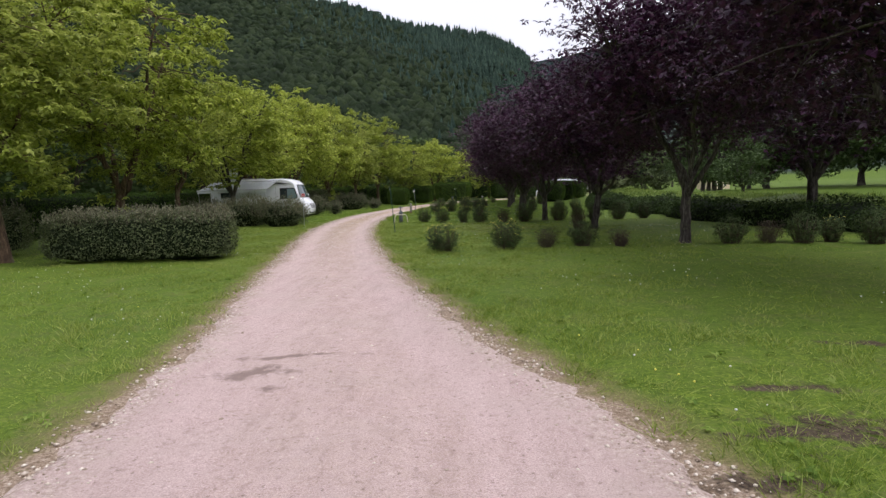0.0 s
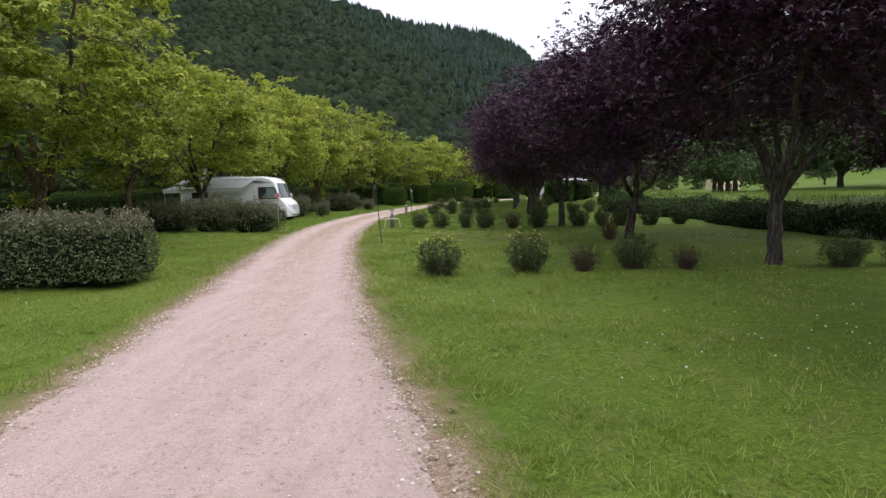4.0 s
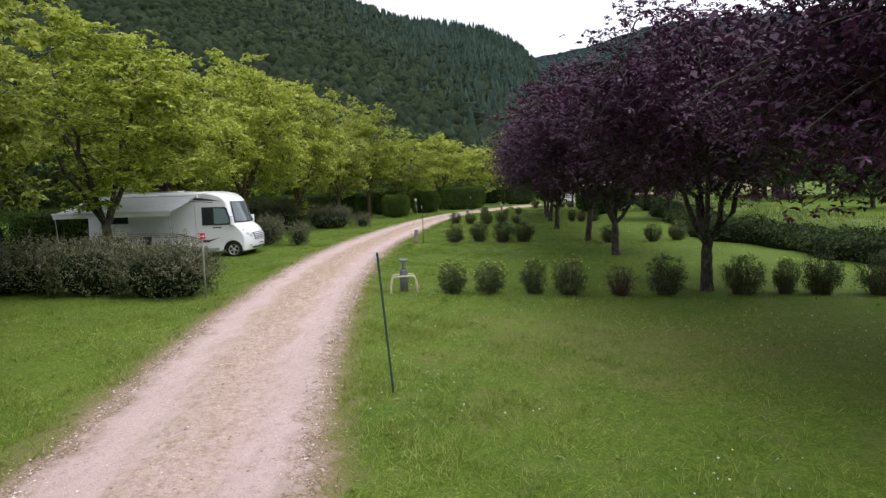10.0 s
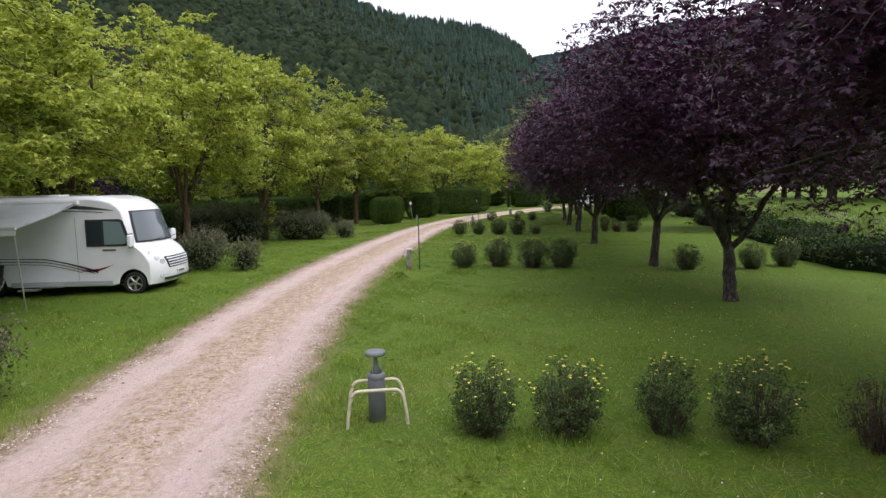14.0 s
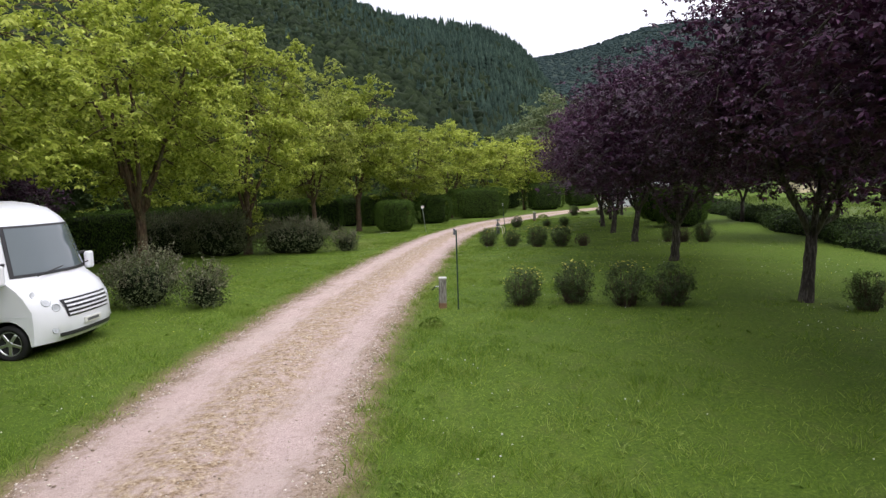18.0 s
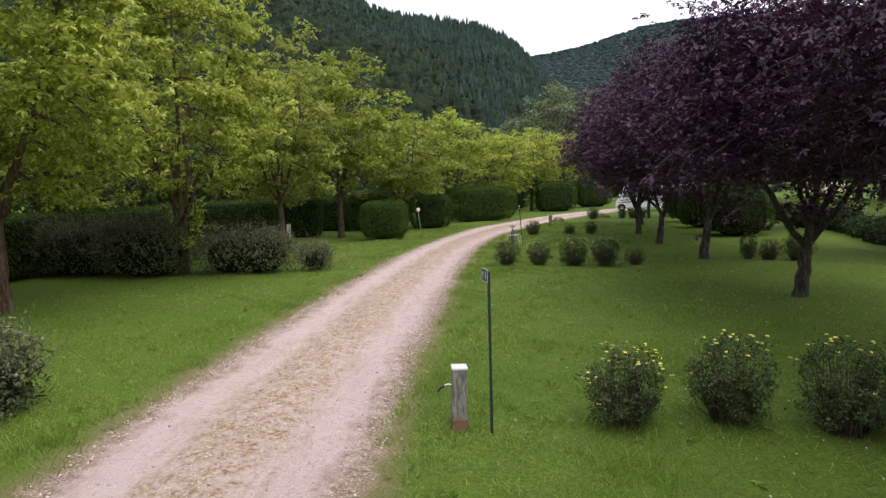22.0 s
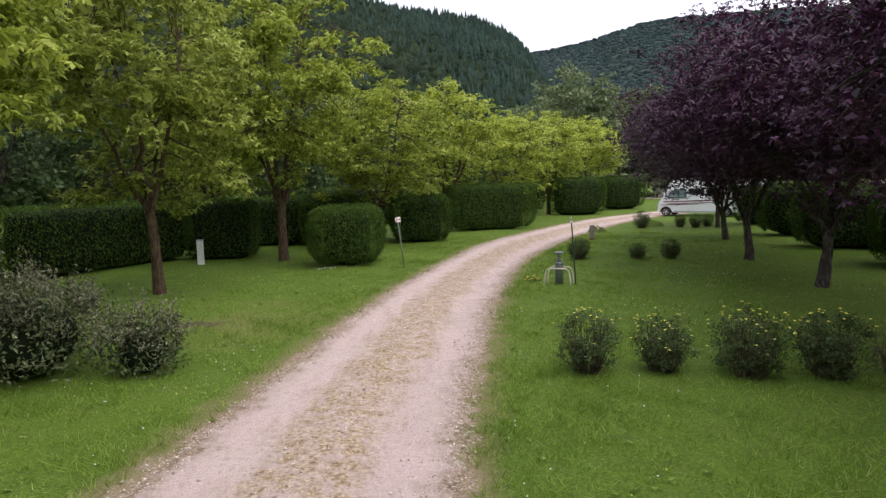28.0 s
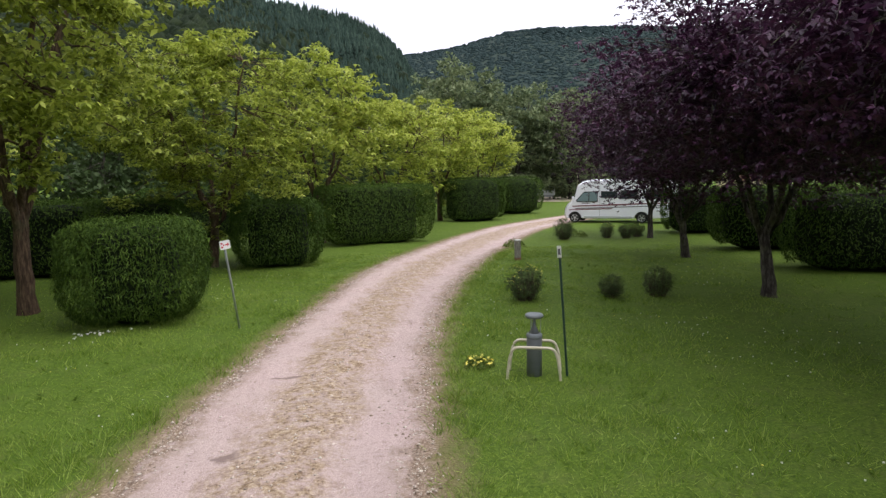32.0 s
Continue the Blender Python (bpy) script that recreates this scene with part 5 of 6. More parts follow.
def make_motorhome(stripe, second, awning, outline):
    root = new("motorhome")
    top_z = outline[10][1] - 0.02
    # shell, lofted over the width
    bm = bmesh.new()
    rows = []
    for y in (-HALF_W, -HALF_W * 0.985, *(round(-1.08 + 0.12 * i, 3) for i in range(19)), HALF_W * 0.985, HALF_W):
        inset = 0.03 if abs(y) == HALF_W else 0.0
        rows.append([bm.verts.new(skin(x * (1 - inset * 0.25), z - (inset if z > 2.2 else -inset * 0.5), y)) for x, z in outline])
    k = len(outline)
    for a, b in zip(rows, rows[1:]):
        for i in range(k):
            bm.faces.new((a[i], a[(i + 1) % k], b[(i + 1) % k], b[i]))
    bm.faces.new(rows[0][::-1])
    bm.faces.new(rows[-1])
    bmesh.ops.recalc_face_normals(bm, faces=bm.faces[:])
    bmesh.ops.triangulate(bm, faces=[f for f in bm.faces if len(f.verts) > 4])
    body = part("body", bm, M_WHITE, root, "glossy white coachbuilt body", True)
    body.data.set_sharp_from_angle(angle=radians(24))
    part("chassis", box((6.6, 1.7, 0.22), (-0.2, 0, 0.42), 0.03), M_DARK, root)
    part("windscreen_surround", nose_patch(outline, top_z - 0.87, top_z + 0.04, -1.06, 1.06, 0.014, cut=0.10), M_DARK, root, "black band round the windscreen", True)
    ws = part("windscreen", nose_patch(outline, top_z - 0.82, top_z, -1.0, 1.0, 0.024, cut=0.10), M_GLASS_SCREEN, root, "large raked windscreen with the sky's reflection in its tint", True)
    for y, a in ((-0.45, 8), (0.35, 8)):
        part("wiper", box((0.02, 0.72, 0.02), (2.965, y, 1.53), 0.004, turn=Matrix.Rotation(radians(a), 4, "X")), M_DARK, ws)
    grille = part("grille", nose_patch(outline, 0.70, 1.02, -0.62, 0.62, 0.010, cut=-0.12), M_DARK, root, "black slatted grille", True)
    for i in range(4):
        z = 0.73 + 0.075 * i
        part("slat", nose_patch(outline, z, z + 0.035, -0.60 - 0.01 * i, 0.60 + 0.01 * i, 0.026, 1, 12), M_WHITE, grille)
    part("bumper_intake", nose_patch(outline, 0.36, 0.43, -0.8, 0.8, 0.010, 2, 16), M_DARK, root)
    plate = part("number_plate", box((0.02, 0.52, 0.11), (3.395, 0.0, 0.55), 0.004), M_SIGNWHITE, root)
    part("plate_bar", box((0.006, 0.36, 0.05), (3.408, 0.0, 0.55)), M_BAR, plate)
    for s in (-1, 1):
        for i, (y, z, r) in enumerate(((0.98, 1.16, 0.075), (0.90, 1.02, 0.085), (0.80, 0.90, 0.075), (0.86, 0.50, 0.06))):
            x0 = skin(float(np.interp(z, [0.42, 0.62, 0.85, 1.08, 1.24], [3.37, 3.39, 3.36, 3.27, 3.15])), z, s * y)[0]
            b = lathe([(r, -0.05), (r, 0.0), (r * 0.9, 0.006), (r * 0.82, -0.004), (r * 0.4, 0.004)], 18)
            bmesh.ops.rotate(b, matrix=Matrix.Rotation(radians(s * 26), 3, "Z") @ Matrix.Rotation(radians(62 if i < 2 else 80), 3, "Y"), verts=b.verts)
            bmesh.ops.translate(b, vec=(x0 + 0.006, s * y, z), verts=b.verts)
            part("headlight" if i < 3 else "fog_light", b, M_LENS, root, "", True)
        y = s * HALF_W
        if awning:
            win = part("cab_window", side_panel([(1.28, 1.40), (2.42, 1.40), (2.54, 1.52), (2.36, 2.10), (2.26, 2.16), (1.28, 2.16)], y), M_DARK, root, "dark cab side window")
            part("pane", side_panel([(1.33, 1.45), (1.74, 1.45), (1.74, 2.11), (1.33, 2.11)], s * (HALF_W + 0.012), 0.006), M_GLASS, win)
            part("pane", side_panel([(1.80, 1.45), (2.36, 1.45), (2.45, 1.54), (2.28, 2.08), (1.80, 2.11)], s * (HALF_W + 0.012), 0.006), M_GLASS_PALE, win)
            panes = ((-2.9, -1.9, 1.55, 2.15),)
        else:
            win = part("cab_window", side_panel([(1.10, 1.36), (2.40, 1.36), (2.48, 1.46), (2.02, 1.98), (1.90, 2.04), (1.10, 2.04)], y), M_DARK, root, "dark cab side window")
            part("pane", side_panel([(1.16, 1.41), (1.62, 1.41), (1.62, 1.99), (1.16, 1.99)], s * (HALF_W + 0.012), 0.006), M_GLASS_PALE, win)
            part("pane", side_panel([(1.68, 1.41), (2.34, 1.41), (2.40, 1.47), (1.98, 1.94), (1.68, 1.98)], s * (HALF_W + 0.012), 0.006), M_GLASS_PALE, win)
            panes = ((-2.9, -1.9, 1.55, 2.15), (-1.3, -0.3, 1.55, 2.1), (-0.1, 0.9, 1.62, 2.05))
        for x0, x1, z0, z1 in panes:
            w = part("side_window", side_panel([(x0, z0), (x1, z0), (x1, z1), (x0, z1)], y), M_DARK, root, "dark living-area side window")
            part("pane", side_panel([(x0 + 0.05, z0 + 0.05), (x1 - 0.05, z0 + 0.05), (x1 - 0.05, z1 - 0.05), (x0 + 0.05, z1 - 0.05)], s * (HALF_W + 0.012), 0.006), M_GLASS, w)
        mir = part("mirror", box((0.13, 0.20, 0.36), (2.62, s * 1.30, 1.55), 0.05, 3), M_WHITE, root, "white door mirror on an arm")
        part("arm", box((0.06, 0.22, 0.06), (2.56, s * 1.17, 1.72), 0.015), M_DARK, mir)
        part("skirt", side_panel([(1.95, 0.30), (1.95, 0.42), (-0.98, 0.42), (-0.98, 0.30)], y, 0.02), M_GREY_PL, root)
        # painted swooshes
        if awning:
            part("stripe", sweep_stripe(-3.3, 1.55, lambda x: 1.02 + 0.08 * math.sin((x + 3.3) * 0.75) - 0.30 * max(0, (x - 0.0) / 1.55) ** 1.4, lambda x: 0.018 + 0.055 * max(0, (x + 1.0) / 2.55) ** 2, y), stripe, root)
            part("stripe", sweep_stripe(-3.3, 1.45, lambda x: 0.94 + 0.08 * math.sin((x + 3.3) * 0.75) - 0.27 * max(0, (x - 0.0) / 1.45) ** 1.4, lambda x: 0.020, y), stripe, root)
            part("stripe", sweep_stripe(-2.2, 1.10, lambda x: 0.87 + 0.07 * math.sin((x + 3.3) * 0.75) - 0.22 * max(0, (x - 0.0) / 1.2) ** 1.4, lambda x: 0.016, y), second, root)
            part("stripe", sweep_stripe(1.10, 2.0, lambda x: 0.72 + 0.16 * max(0, (x - 1.45) / 0.55) ** 1.5, lambda x: 0.085 * max(0.1, 1 - abs(x - 1.45) / 0.55), y), M_MAROON, root, "maroon flash")
            part("stripe", sweep_stripe(0.55, 2.12, lambda x: 2.52 - 0.12 * ((x - 0.55) / 1.57) ** 2, lambda x: 0.012 + 0.10 * max(0, 1 - abs(x - 1.25) / 0.85), y), stripe, root)
            part("stripe", sweep_stripe(0.55, 1.80, lambda x: 2.42 - 0.07 * ((x - 0.55) / 1.25) ** 2, lambda x: 0.022, y), stripe, root)
        else:
            part("stripe", sweep_stripe(-3.5, 2.7, lambda x: 1.30 - 0.035 * (x + 3.5), lambda x: 0.07, y), stripe, root)
            part("stripe", sweep_stripe(-3.5, 2.5, lambda x: 1.14 - 0.035 * (x + 3.5), lambda x: 0.045, y), second, root)
            part("stripe", sweep_stripe(0.2, 2.9, lambda x: 1.02 - 0.03 * (x + 3.5) + 0.02, lambda x: 0.05, y), stripe, root)
        bar = part("name_bars", side_panel([(1.72, 1.26), (2.10, 1.26), (2.10, 1.315), (1.72, 1.315)], y, 0.002), M_BAR, root)
        for x in (AXLE_F, AXLE_R):
            bm = bmesh.new()
            ring = [[bm.verts.new((x + 0.424 * math.cos(q), w, 0.30 + 0.424 * math.sin(q))) for q in np.linspace(0, math.pi, 15)] for w in (s * 1.128, s * 0.62)]
            for i in range(14):
                bm.faces.new((ring[0][i], ring[0][i + 1], ring[1][i + 1], ring[1][i]))
            bm.faces.new(ring[1])
            bmesh.ops.solidify(bm, geom=bm.faces[:], thickness=0.004)
            part("wheel_well", bm, M_BLACK, root)
            wheel_on(root, x, s * (HALF_W - 0.015))
        part("waist_crease", side_panel([(1.9, 0.80), (3.0, 0.80), (3.0, 0.812), (1.9, 0.812)], y, 0.006), M_WHITE, root)
        part("locker_door", side_panel([(-3.2, 0.50), (-2.2, 0.50), (-2.2, 0.85), (-3.2, 0.85)], y, 0.004), M_WHITE, root)
        part("cab_door_seam", side_panel([(0.98, 0.45), (1.0, 0.45), (1.0, 2.25), (0.98, 2.25)], y, 0.002), M_GREY_PL, root)
    part("entrance_step", box((0.62, 0.32, 0.04), (0.30, -1.22, 0.30), 0.01), M_ALLOY, root)
    part("door_step", box((0.50, 0.30, 0.05), (-0.35, -1.30, 0.22), 0.012), M_ALLOY, root)
    # roof gear
    part("roof_rail", box((3.2, 0.04, 0.04), (-1.4, -0.9, 2.86), 0.012), M_ALLOY, root)
    part("roof_rail", box((3.2, 0.04, 0.04), (-1.4, 0.9, 2.86), 0.012), M_ALLOY, root)
    part("roof_vent", box((0.5, 0.5, 0.08), (-0.4, 0.3, 2.85), 0.03, 2), M_WHITE, root)
    if awning:
        x0, x1 = -3.45, 1.12
        part("awning_case", box((x1 - x0 + 0.1, 0.12, 0.13), ((x0 + x1) / 2, -1.16, 2.64), 0.03, 2), M_WHITE, root)
        bm = bmesh.new()
        g = []
        for i in range(9):
            t = i / 8
            row = []
            for j in range(15):
                sag = -0.05 * math.sin(math.pi * t) - 0.02 * math.sin(math.pi * j / 14)
                row.append(bm.verts.new((x0 + (x1 - x0) * j / 14, -1.2 - 2.45 * t, 2.66 - 0.56 * t + sag)))
            g.append(row)
        for i in range(8):
            for j in range(14):
                bm.faces.new((g[i][j], g[i][j + 1], g[i + 1][j + 1], g[i + 1][j]))
        bmesh.ops.solidify(bm, geom=bm.faces[:], thickness=0.006)
        part("awning_cloth", bm, M_FABRIC, root, "pale grey awning cloth, wound out", True)
        part("awning_valance", box((x1 - x0, 0.012, 0.16), ((x0 + x1) / 2, -3.66, 2.00), 0.004), M_FABRIC, root)
        part("awning_front_rail", box((x1 - x0 + 0.06, 0.07, 0.08), ((x0 + x1) / 2, -3.66, 2.10), 0.02, 2), M_WHITE, root)
        for x in (x0 + 0.06, x1 - 0.06):
            tube("awning_leg", [(x, -3.64, 2.08), (x + 0.03, -3.60, 1.1), (x + 0.05, -3.52, 0.02)], 0.018, M_ALLOY, root)
            tube("awning_arm", [(x, -1.2, 2.58), (x, -2.4, 2.30), (x, -3.64, 2.07)], 0.02, M_ALLOY, root)
        mast = tube("dish_mast", [(-2.15, -0.1, 2.8), (-2.15, -0.1, 3.2)], 0.03, M_WHITE, root)
        b = lathe([(0.03, 0.0), (0.18, 0.02), (0.33, 0.07), (0.40, 0.12), (0.40, 0.135), (0.33, 0.09), (0.02, 0.02)], 28)
        bmesh.ops.rotate(b, matrix=Matrix.Rotation(radians(68), 3, "X") @ Matrix.Rotation(radians(0), 3, "Z"), verts=b.verts)
        bmesh.ops.translate(b, vec=(-2.15, -0.12, 3.32), verts=b.verts)
        part("dish", b, M_WHITE, mast, "white satellite dish", True)
        tube("feed_arm", [(-2.15, -0.15, 3.1), (-2.15, -0.5, 3.25)], 0.012, M_GREY_PL, mast)
    return root


home = make_motorhome(M_STRIPE, M_STRIPE, True, BODY_OUTLINE)
home.matrix_basis = pose(-13.27, 44.1, 0.0, 0, 0, 0)
tagged(home, "white motorhome with charcoal swooshes and awning out, on grass", "motorhome")
home2 = make_motorhome(M_MAROON, M_STRIPE, False, BODY_OUTLINE)
home2.matrix_basis = pose(15.4, 96.4, 0.0, 0, 0, 143) @ Matrix.Diagonal((1, 1, 0.96, 1))
tagged(home2, "white integrated motorhome with maroon side stripes parked beyond the trees", "motorhome")


# outdoor things under the awning
def folding_chair(m):
    root = new("camp_chair")
    part("seat", box((0.46, 0.44, 0.03), (0, 0, 0.42), 0.01), M_DARK, root)
    part("backrest", box((0.46, 0.03, 0.55), (0, 0.24, 0.75), 0.01, turn=Matrix.Rotation(radians(-12), 4, "X")), M_DARK, root)
    for x in (-0.21, 0.21):
        tube("leg", [(x, -0.2, 0), (x, 0.18, 0.44), (x, 0.28, 0.62)], 0.012, M_ALLOY, root)
        tube("leg", [(x, 0.2, 0), (x, -0.2, 0.44), (x, -0.2, 0.62)], 0.012, M_ALLOY, root)
        part("armrest", box((0.05, 0.42, 0.025), (x, 0.02, 0.63), 0.008), M_DARK, root)
    root.matrix_basis = m
    return root


chair = folding_chair(pose(-14.9, 41.6, 0.02, 0, 0, 20))
tagged(chair, "dark fabric folding camp chair under the awning", "chair", "camp chairs")
tagged(copy_thing(chair, pose(-14.0, 41.8, 0.02, 0, 0, -15)), "dark fabric folding camp chair under the awning", "chair", "camp chairs")


# ---- lamps, posts and signs along the track ----
def make_bollard():
    root = new("bollard_lamp")
    part("base", lathe([(0.105, -0.05), (0.105, 0.52), (0.10, 0.55), (0.10, 0.60), (0.085, 0.62)], 24), M_LAMPGREY, root, "", True)
    part("collar", lathe([(0.103, 0.55), (0.108, 0.56), (0.108, 0.60), (0.095, 0.615), (0.045, 0.625)], 24), M_LAMPTOP, root, "", True)
    part("reflector_cone", lathe([(0.075, 0.62), (0.03, 0.70), (0.02, 0.79), (0.03, 0.83)], 16), M_LAMPGREY, root, "", True)
    for k in range(3):
        a = 2 * math.pi * k / 3
        tube("stay", [(0.085 * math.cos(a), 0.085 * math.sin(a), 0.60), (0.085 * math.cos(a), 0.085 * math.sin(a), 0.83)], 0.005, M_STEEL, root, 6)
    part("cap", lathe([(0.05, 0.83), (0.118, 0.835), (0.126, 0.848), (0.124, 0.872), (0.112, 0.884), (0.01, 0.890)], 28), M_LAMPTOP, root, "flat grey mushroom cap", True)
    for y in (-0.20, 0.20):
        pts = [(-0.36, y, -0.05), (-0.345, y, 0.15), (-0.32, y, 0.32)]
        pts += [(-0.30 + 0.10 * (1 - math.cos(a)), y, 0.36 + 0.10 * math.sin(a)) for a in np.linspace(0.2, math.pi / 2, 6)]
        pts += [(-x, yy, z) for x, yy, z in pts[::-1]]
        tube("hoop_guard", pts, 0.020, M_PIPE, root, 10, "bent cream-painted steel hoop")
    return root


bol = make_bollard()
bol.matrix_basis = pose(-2.57, 33.15, 0.0, 0, 0, 8)
tagged(bol, "slate-grey bollard lamp between two cream steel hoops", "bollard", "bollard lamps")
tagged(copy_thing(bol, pose(-0.36, 68.3, 0.0, 0, 0, -22)), "slate-grey bollard lamp between two cream steel hoops", "bollard", "bollard lamps")


def make_sign_post(height, face, plate, thick):
    """A slim green steel post with a small plate on top."""
    root = new("pitch_sign")
    bm = box((0.029, 0.029, height + 0.25), (0, 0, (height - 0.25) / 2), 0.004)
    part("post", bm, M_GREENPOST, root, "slim dark green steel post")
    wide = plate[0] > 0.1
    mid, zc, face_x = (0.05 if wide else 0.0), height - plate[1] / 2 + 0.03, -0.025 - thick
    pl = part("plate", box((thick, plate[0], plate[1]), (-0.025 - thick / 2, mid, zc), 0.003), face, root, "small white-rimmed sign plate")
    if not wide:
        part("lettering_bar", box((0.002, plate[0] * 0.6, plate[1] * 0.5), (face_x - 0.002, 0, zc)), M_BAR, pl)
        return root
    arrow = [(-0.012, -0.045), (0.012, -0.045), (0.010, 0.005), (0.026, 0.005), (0.0, 0.048), (-0.026, 0.005), (-0.010, 0.005)]
    for k in (-1, 1):
        y0 = mid + k * plate[0] * 0.235
        part("panel", box((0.003, plate[0] * 0.43, plate[1] * 0.88), (face_x - 0.001, y0, zc)), M_SIGNBLUE, pl, "dark blue panel")
        bm = bmesh.new()
        bm.faces.new([bm.verts.new((face_x - 0.005, y0 + a, zc + k * b)) for a, b in arrow])
        part("arrow", bm, M_SIGNWHITE, pl)
    return root


for (x, y, h, turn, leanx, leany) in ((-2.02, 25.25, 1.92, 8, -1.0, -4.5), (-2.83, 46.7, 1.83, 15, 0.5, 0.0), (0.06, 68.15, 1.80, 60, 0.5, -4.0)):
    ob = make_sign_post(h, M_SIGNWHITE, (0.20, 0.15) if y < 60 else (0.055, 0.16), 0.005)
    ob.matrix_basis = pose(x, y, 0.0, leanx, leany, 0) @ Matrix.Rotation(radians(turn), 4, "Z")
    tagged(ob, "slim dark green steel post with a small white plate, leaning slightly", "sign", "pitch signs")


def make_arrow_sign(height, field, mark, words):
    """Red square sign with a white arrow on a galvanised post."""
    root = new("direction_sign")
    part("post", lathe([(0.02, -0.25), (0.022, height - 0.1), (0.018, height - 0.08)], 12), M_STEEL, root, "galvanised steel post", True)
    pl = part("plate", box((0.21, 0.012, 0.165), (0, -0.03, height - 0.10), 0.01), M_SIGNWHITE, root)
    part("face", box((0.195, 0.004, 0.15), (0, -0.038, height - 0.10), 0.008), field, pl, words)
    bm = bmesh.new()
    arrow = [(-0.005, 0.010), (0.04, 0.010), (0.04, 0.038), (0.085, 0.0), (0.04, -0.038), (0.04, -0.010), (-0.005, -0.010)]
    bm.faces.new([bm.verts.new((x, -0.0415, height - 0.10 + z)) for x, z in arrow])
    part("arrow", bm, mark, pl)
    bm = bmesh.new()
    for a, b, c, d in ((-0.085, -0.045, -0.05, -0.018), (-0.085, -0.045, 0.018, 0.05), (-0.045, -0.02, -0.016, 0.016)):
        bm.faces.new([bm.verts.new(q) for q in ((a, -0.0415, height - 0.1 + c), (b, -0.0415, height - 0.1 + c), (b, -0.0415, height - 0.1 + d), (a, -0.0415, height - 0.1 + d))])
    part("symbol", bm, mark, pl)
    return root


sg = make_arrow_sign(1.76, M_SIGNRED, M_SIGNWHITE, "red sign face with a white arrow")
sg.matrix_basis = pose(-7.72, 32.85, 0, 0, 0, 8)
tagged(sg, "small red square sign with a white arrow on a galvanised post", "sign", "direction signs")
sg2 = make_arrow_sign(1.72, M_SIGNWHITE, M_SIGNRED, "white sign face with red marks")
sg2.matrix_basis = pose(-4.78, 72.5, 0, 2.0, -6.5, 0) @ Matrix.Rotation(radians(35), 4, "Z")
tagged(sg2, "small white sign with red marks on a leaning post", "sign", "direction signs")


def make_water_post(tap):
    root = new("water_post")
    bm = box((0.17, 0.16, 0.86), (0, 0, 0.27), 0.012)
    for v in bm.verts:
        v.co.x *= 1 + 0.10 * max(0, 0.4 - v.co.z)
    part("post", bm, M_POSTWOOD, root, "weathered grey square post")
    part("cap", box((0.185, 0.175, 0.035), (0, 0, 0.705), 0.01), M_SIGNWHITE, root, "white capping")
    part("foot", box((0.186, 0.176, 0.20), (0, 0, 0.02), 0.012), M_TILE, root, "rust-stained foot")
    if tap:
        t = tube("tap", [(-0.08, 0, 0.50), (-0.14, 0, 0.505), (-0.17, 0, 0.49)], 0.012, M_ALLOY, root)
        tube("hose", [(-0.17, 0, 0.49), (-0.215, 0, 0.465), (-0.245, 0, 0.42)], 0.011, M_BLACK, root)
    return root


wp = make_water_post(True)
wp.matrix_basis = pose(-3.2, 46.85, 0, 0, 1.5, 5)
tagged(wp, "weathered grey post with a tap and a short hose", "post", "water posts")
wp2 = make_water_post(False)
wp2.matrix_basis = pose(3.33, 80.2, 0, 0, -1, 30)
tagged(wp2, "weathered grey post beside the track", "post", "water posts")
box_post = new("electric_pillar")
part("cabinet", box((0.22, 0.16, 0.95), (0, 0, 0.42), 0.015), M_SIGNWHITE, box_post)
part("cover", box((0.24, 0.19, 0.05), (0, 0, 0.90), 0.012), M_STEEL, box_post)
box_post.matrix_basis = pose(-12.45, 74.5, 0, 0, 0, 10)
tagged(box_post, "small white electric pillar against the hedge", "pillar")


# ---- far side of the campsite ----
def far_van(m, label):
    root = new("parked_van")
    bm = box((4.6, 1.85, 1.55), (0, 0, 1.12), 0.16, 3)
    for v in bm.verts:
        if v.co.z > 1.2:
            v.co.y *= 0.9
            if v.co.x > 0.8:
                v.co.x -= 0.75 * (v.co.z - 1.2)
    part("body", bm, M_WHITE, root, "", True)
    part("rear_window", box((0.03, 1.35, 0.5), (-2.30, 0, 1.5), 0.01), M_GLASS, root)
    for s in (-1, 1):
        part("side_window", box((2.7, 0.03, 0.45), (-0.5, s * 0.86, 1.5), 0.01), M_GLASS, root)
        for x in (-1.4, 1.4):
            b = lathe([(0.31, -0.1), (0.33, -0.06), (0.33, 0.06), (0.31, 0.1)], 18)
            bmesh.ops.rotate(b, matrix=Matrix.Rotation(radians(90), 3, "X"), verts=b.verts)
            bmesh.ops.translate(b, vec=(x, s * 0.82, 0.33), verts=b.verts)
            part("wheel", b, M_BLACK, root)
    part("bumper", box((0.12, 1.7, 0.25), (-2.3, 0, 0.5), 0.03), M_GREY_PL, root)
    root.matrix_basis = m
    return tagged(root, label, "van", "parked vans")


far_van(pose(29.4, 146, 0.03, 0, 0, 80), "white minivan parked far off on the gravel")


def build_pad():
    a = np.linspace(0, 2 * math.pi, 72, endpoint=False)
    r = 1 + 0.05 * np.sin(a * 5) + 0.03 * np.sin(a * 11 + 1)
    c = math.cos(0.5), math.sin(0.5)
    ex, ey = 15 * np.cos(a) * r, 9 * np.sin(a) * r
    bm = bmesh.new()
    ring = [bm.verts.new((33 + x * c[0] - y * c[1], 145 + x * c[1] + y * c[0], 0.03)) for x, y in zip(ex, ey)]
    bm.faces.new(ring)
    ob = part("parking_ground", bm, M_PAD, None)
    tagged(ob, "pale sandy gravel parking area", "parking", kind="structure")


M_PAD = plain("sandy_gravel", (0.36, 0.31, 0.24), 0.95, 0.1, wear=0.25, scale=1.5)
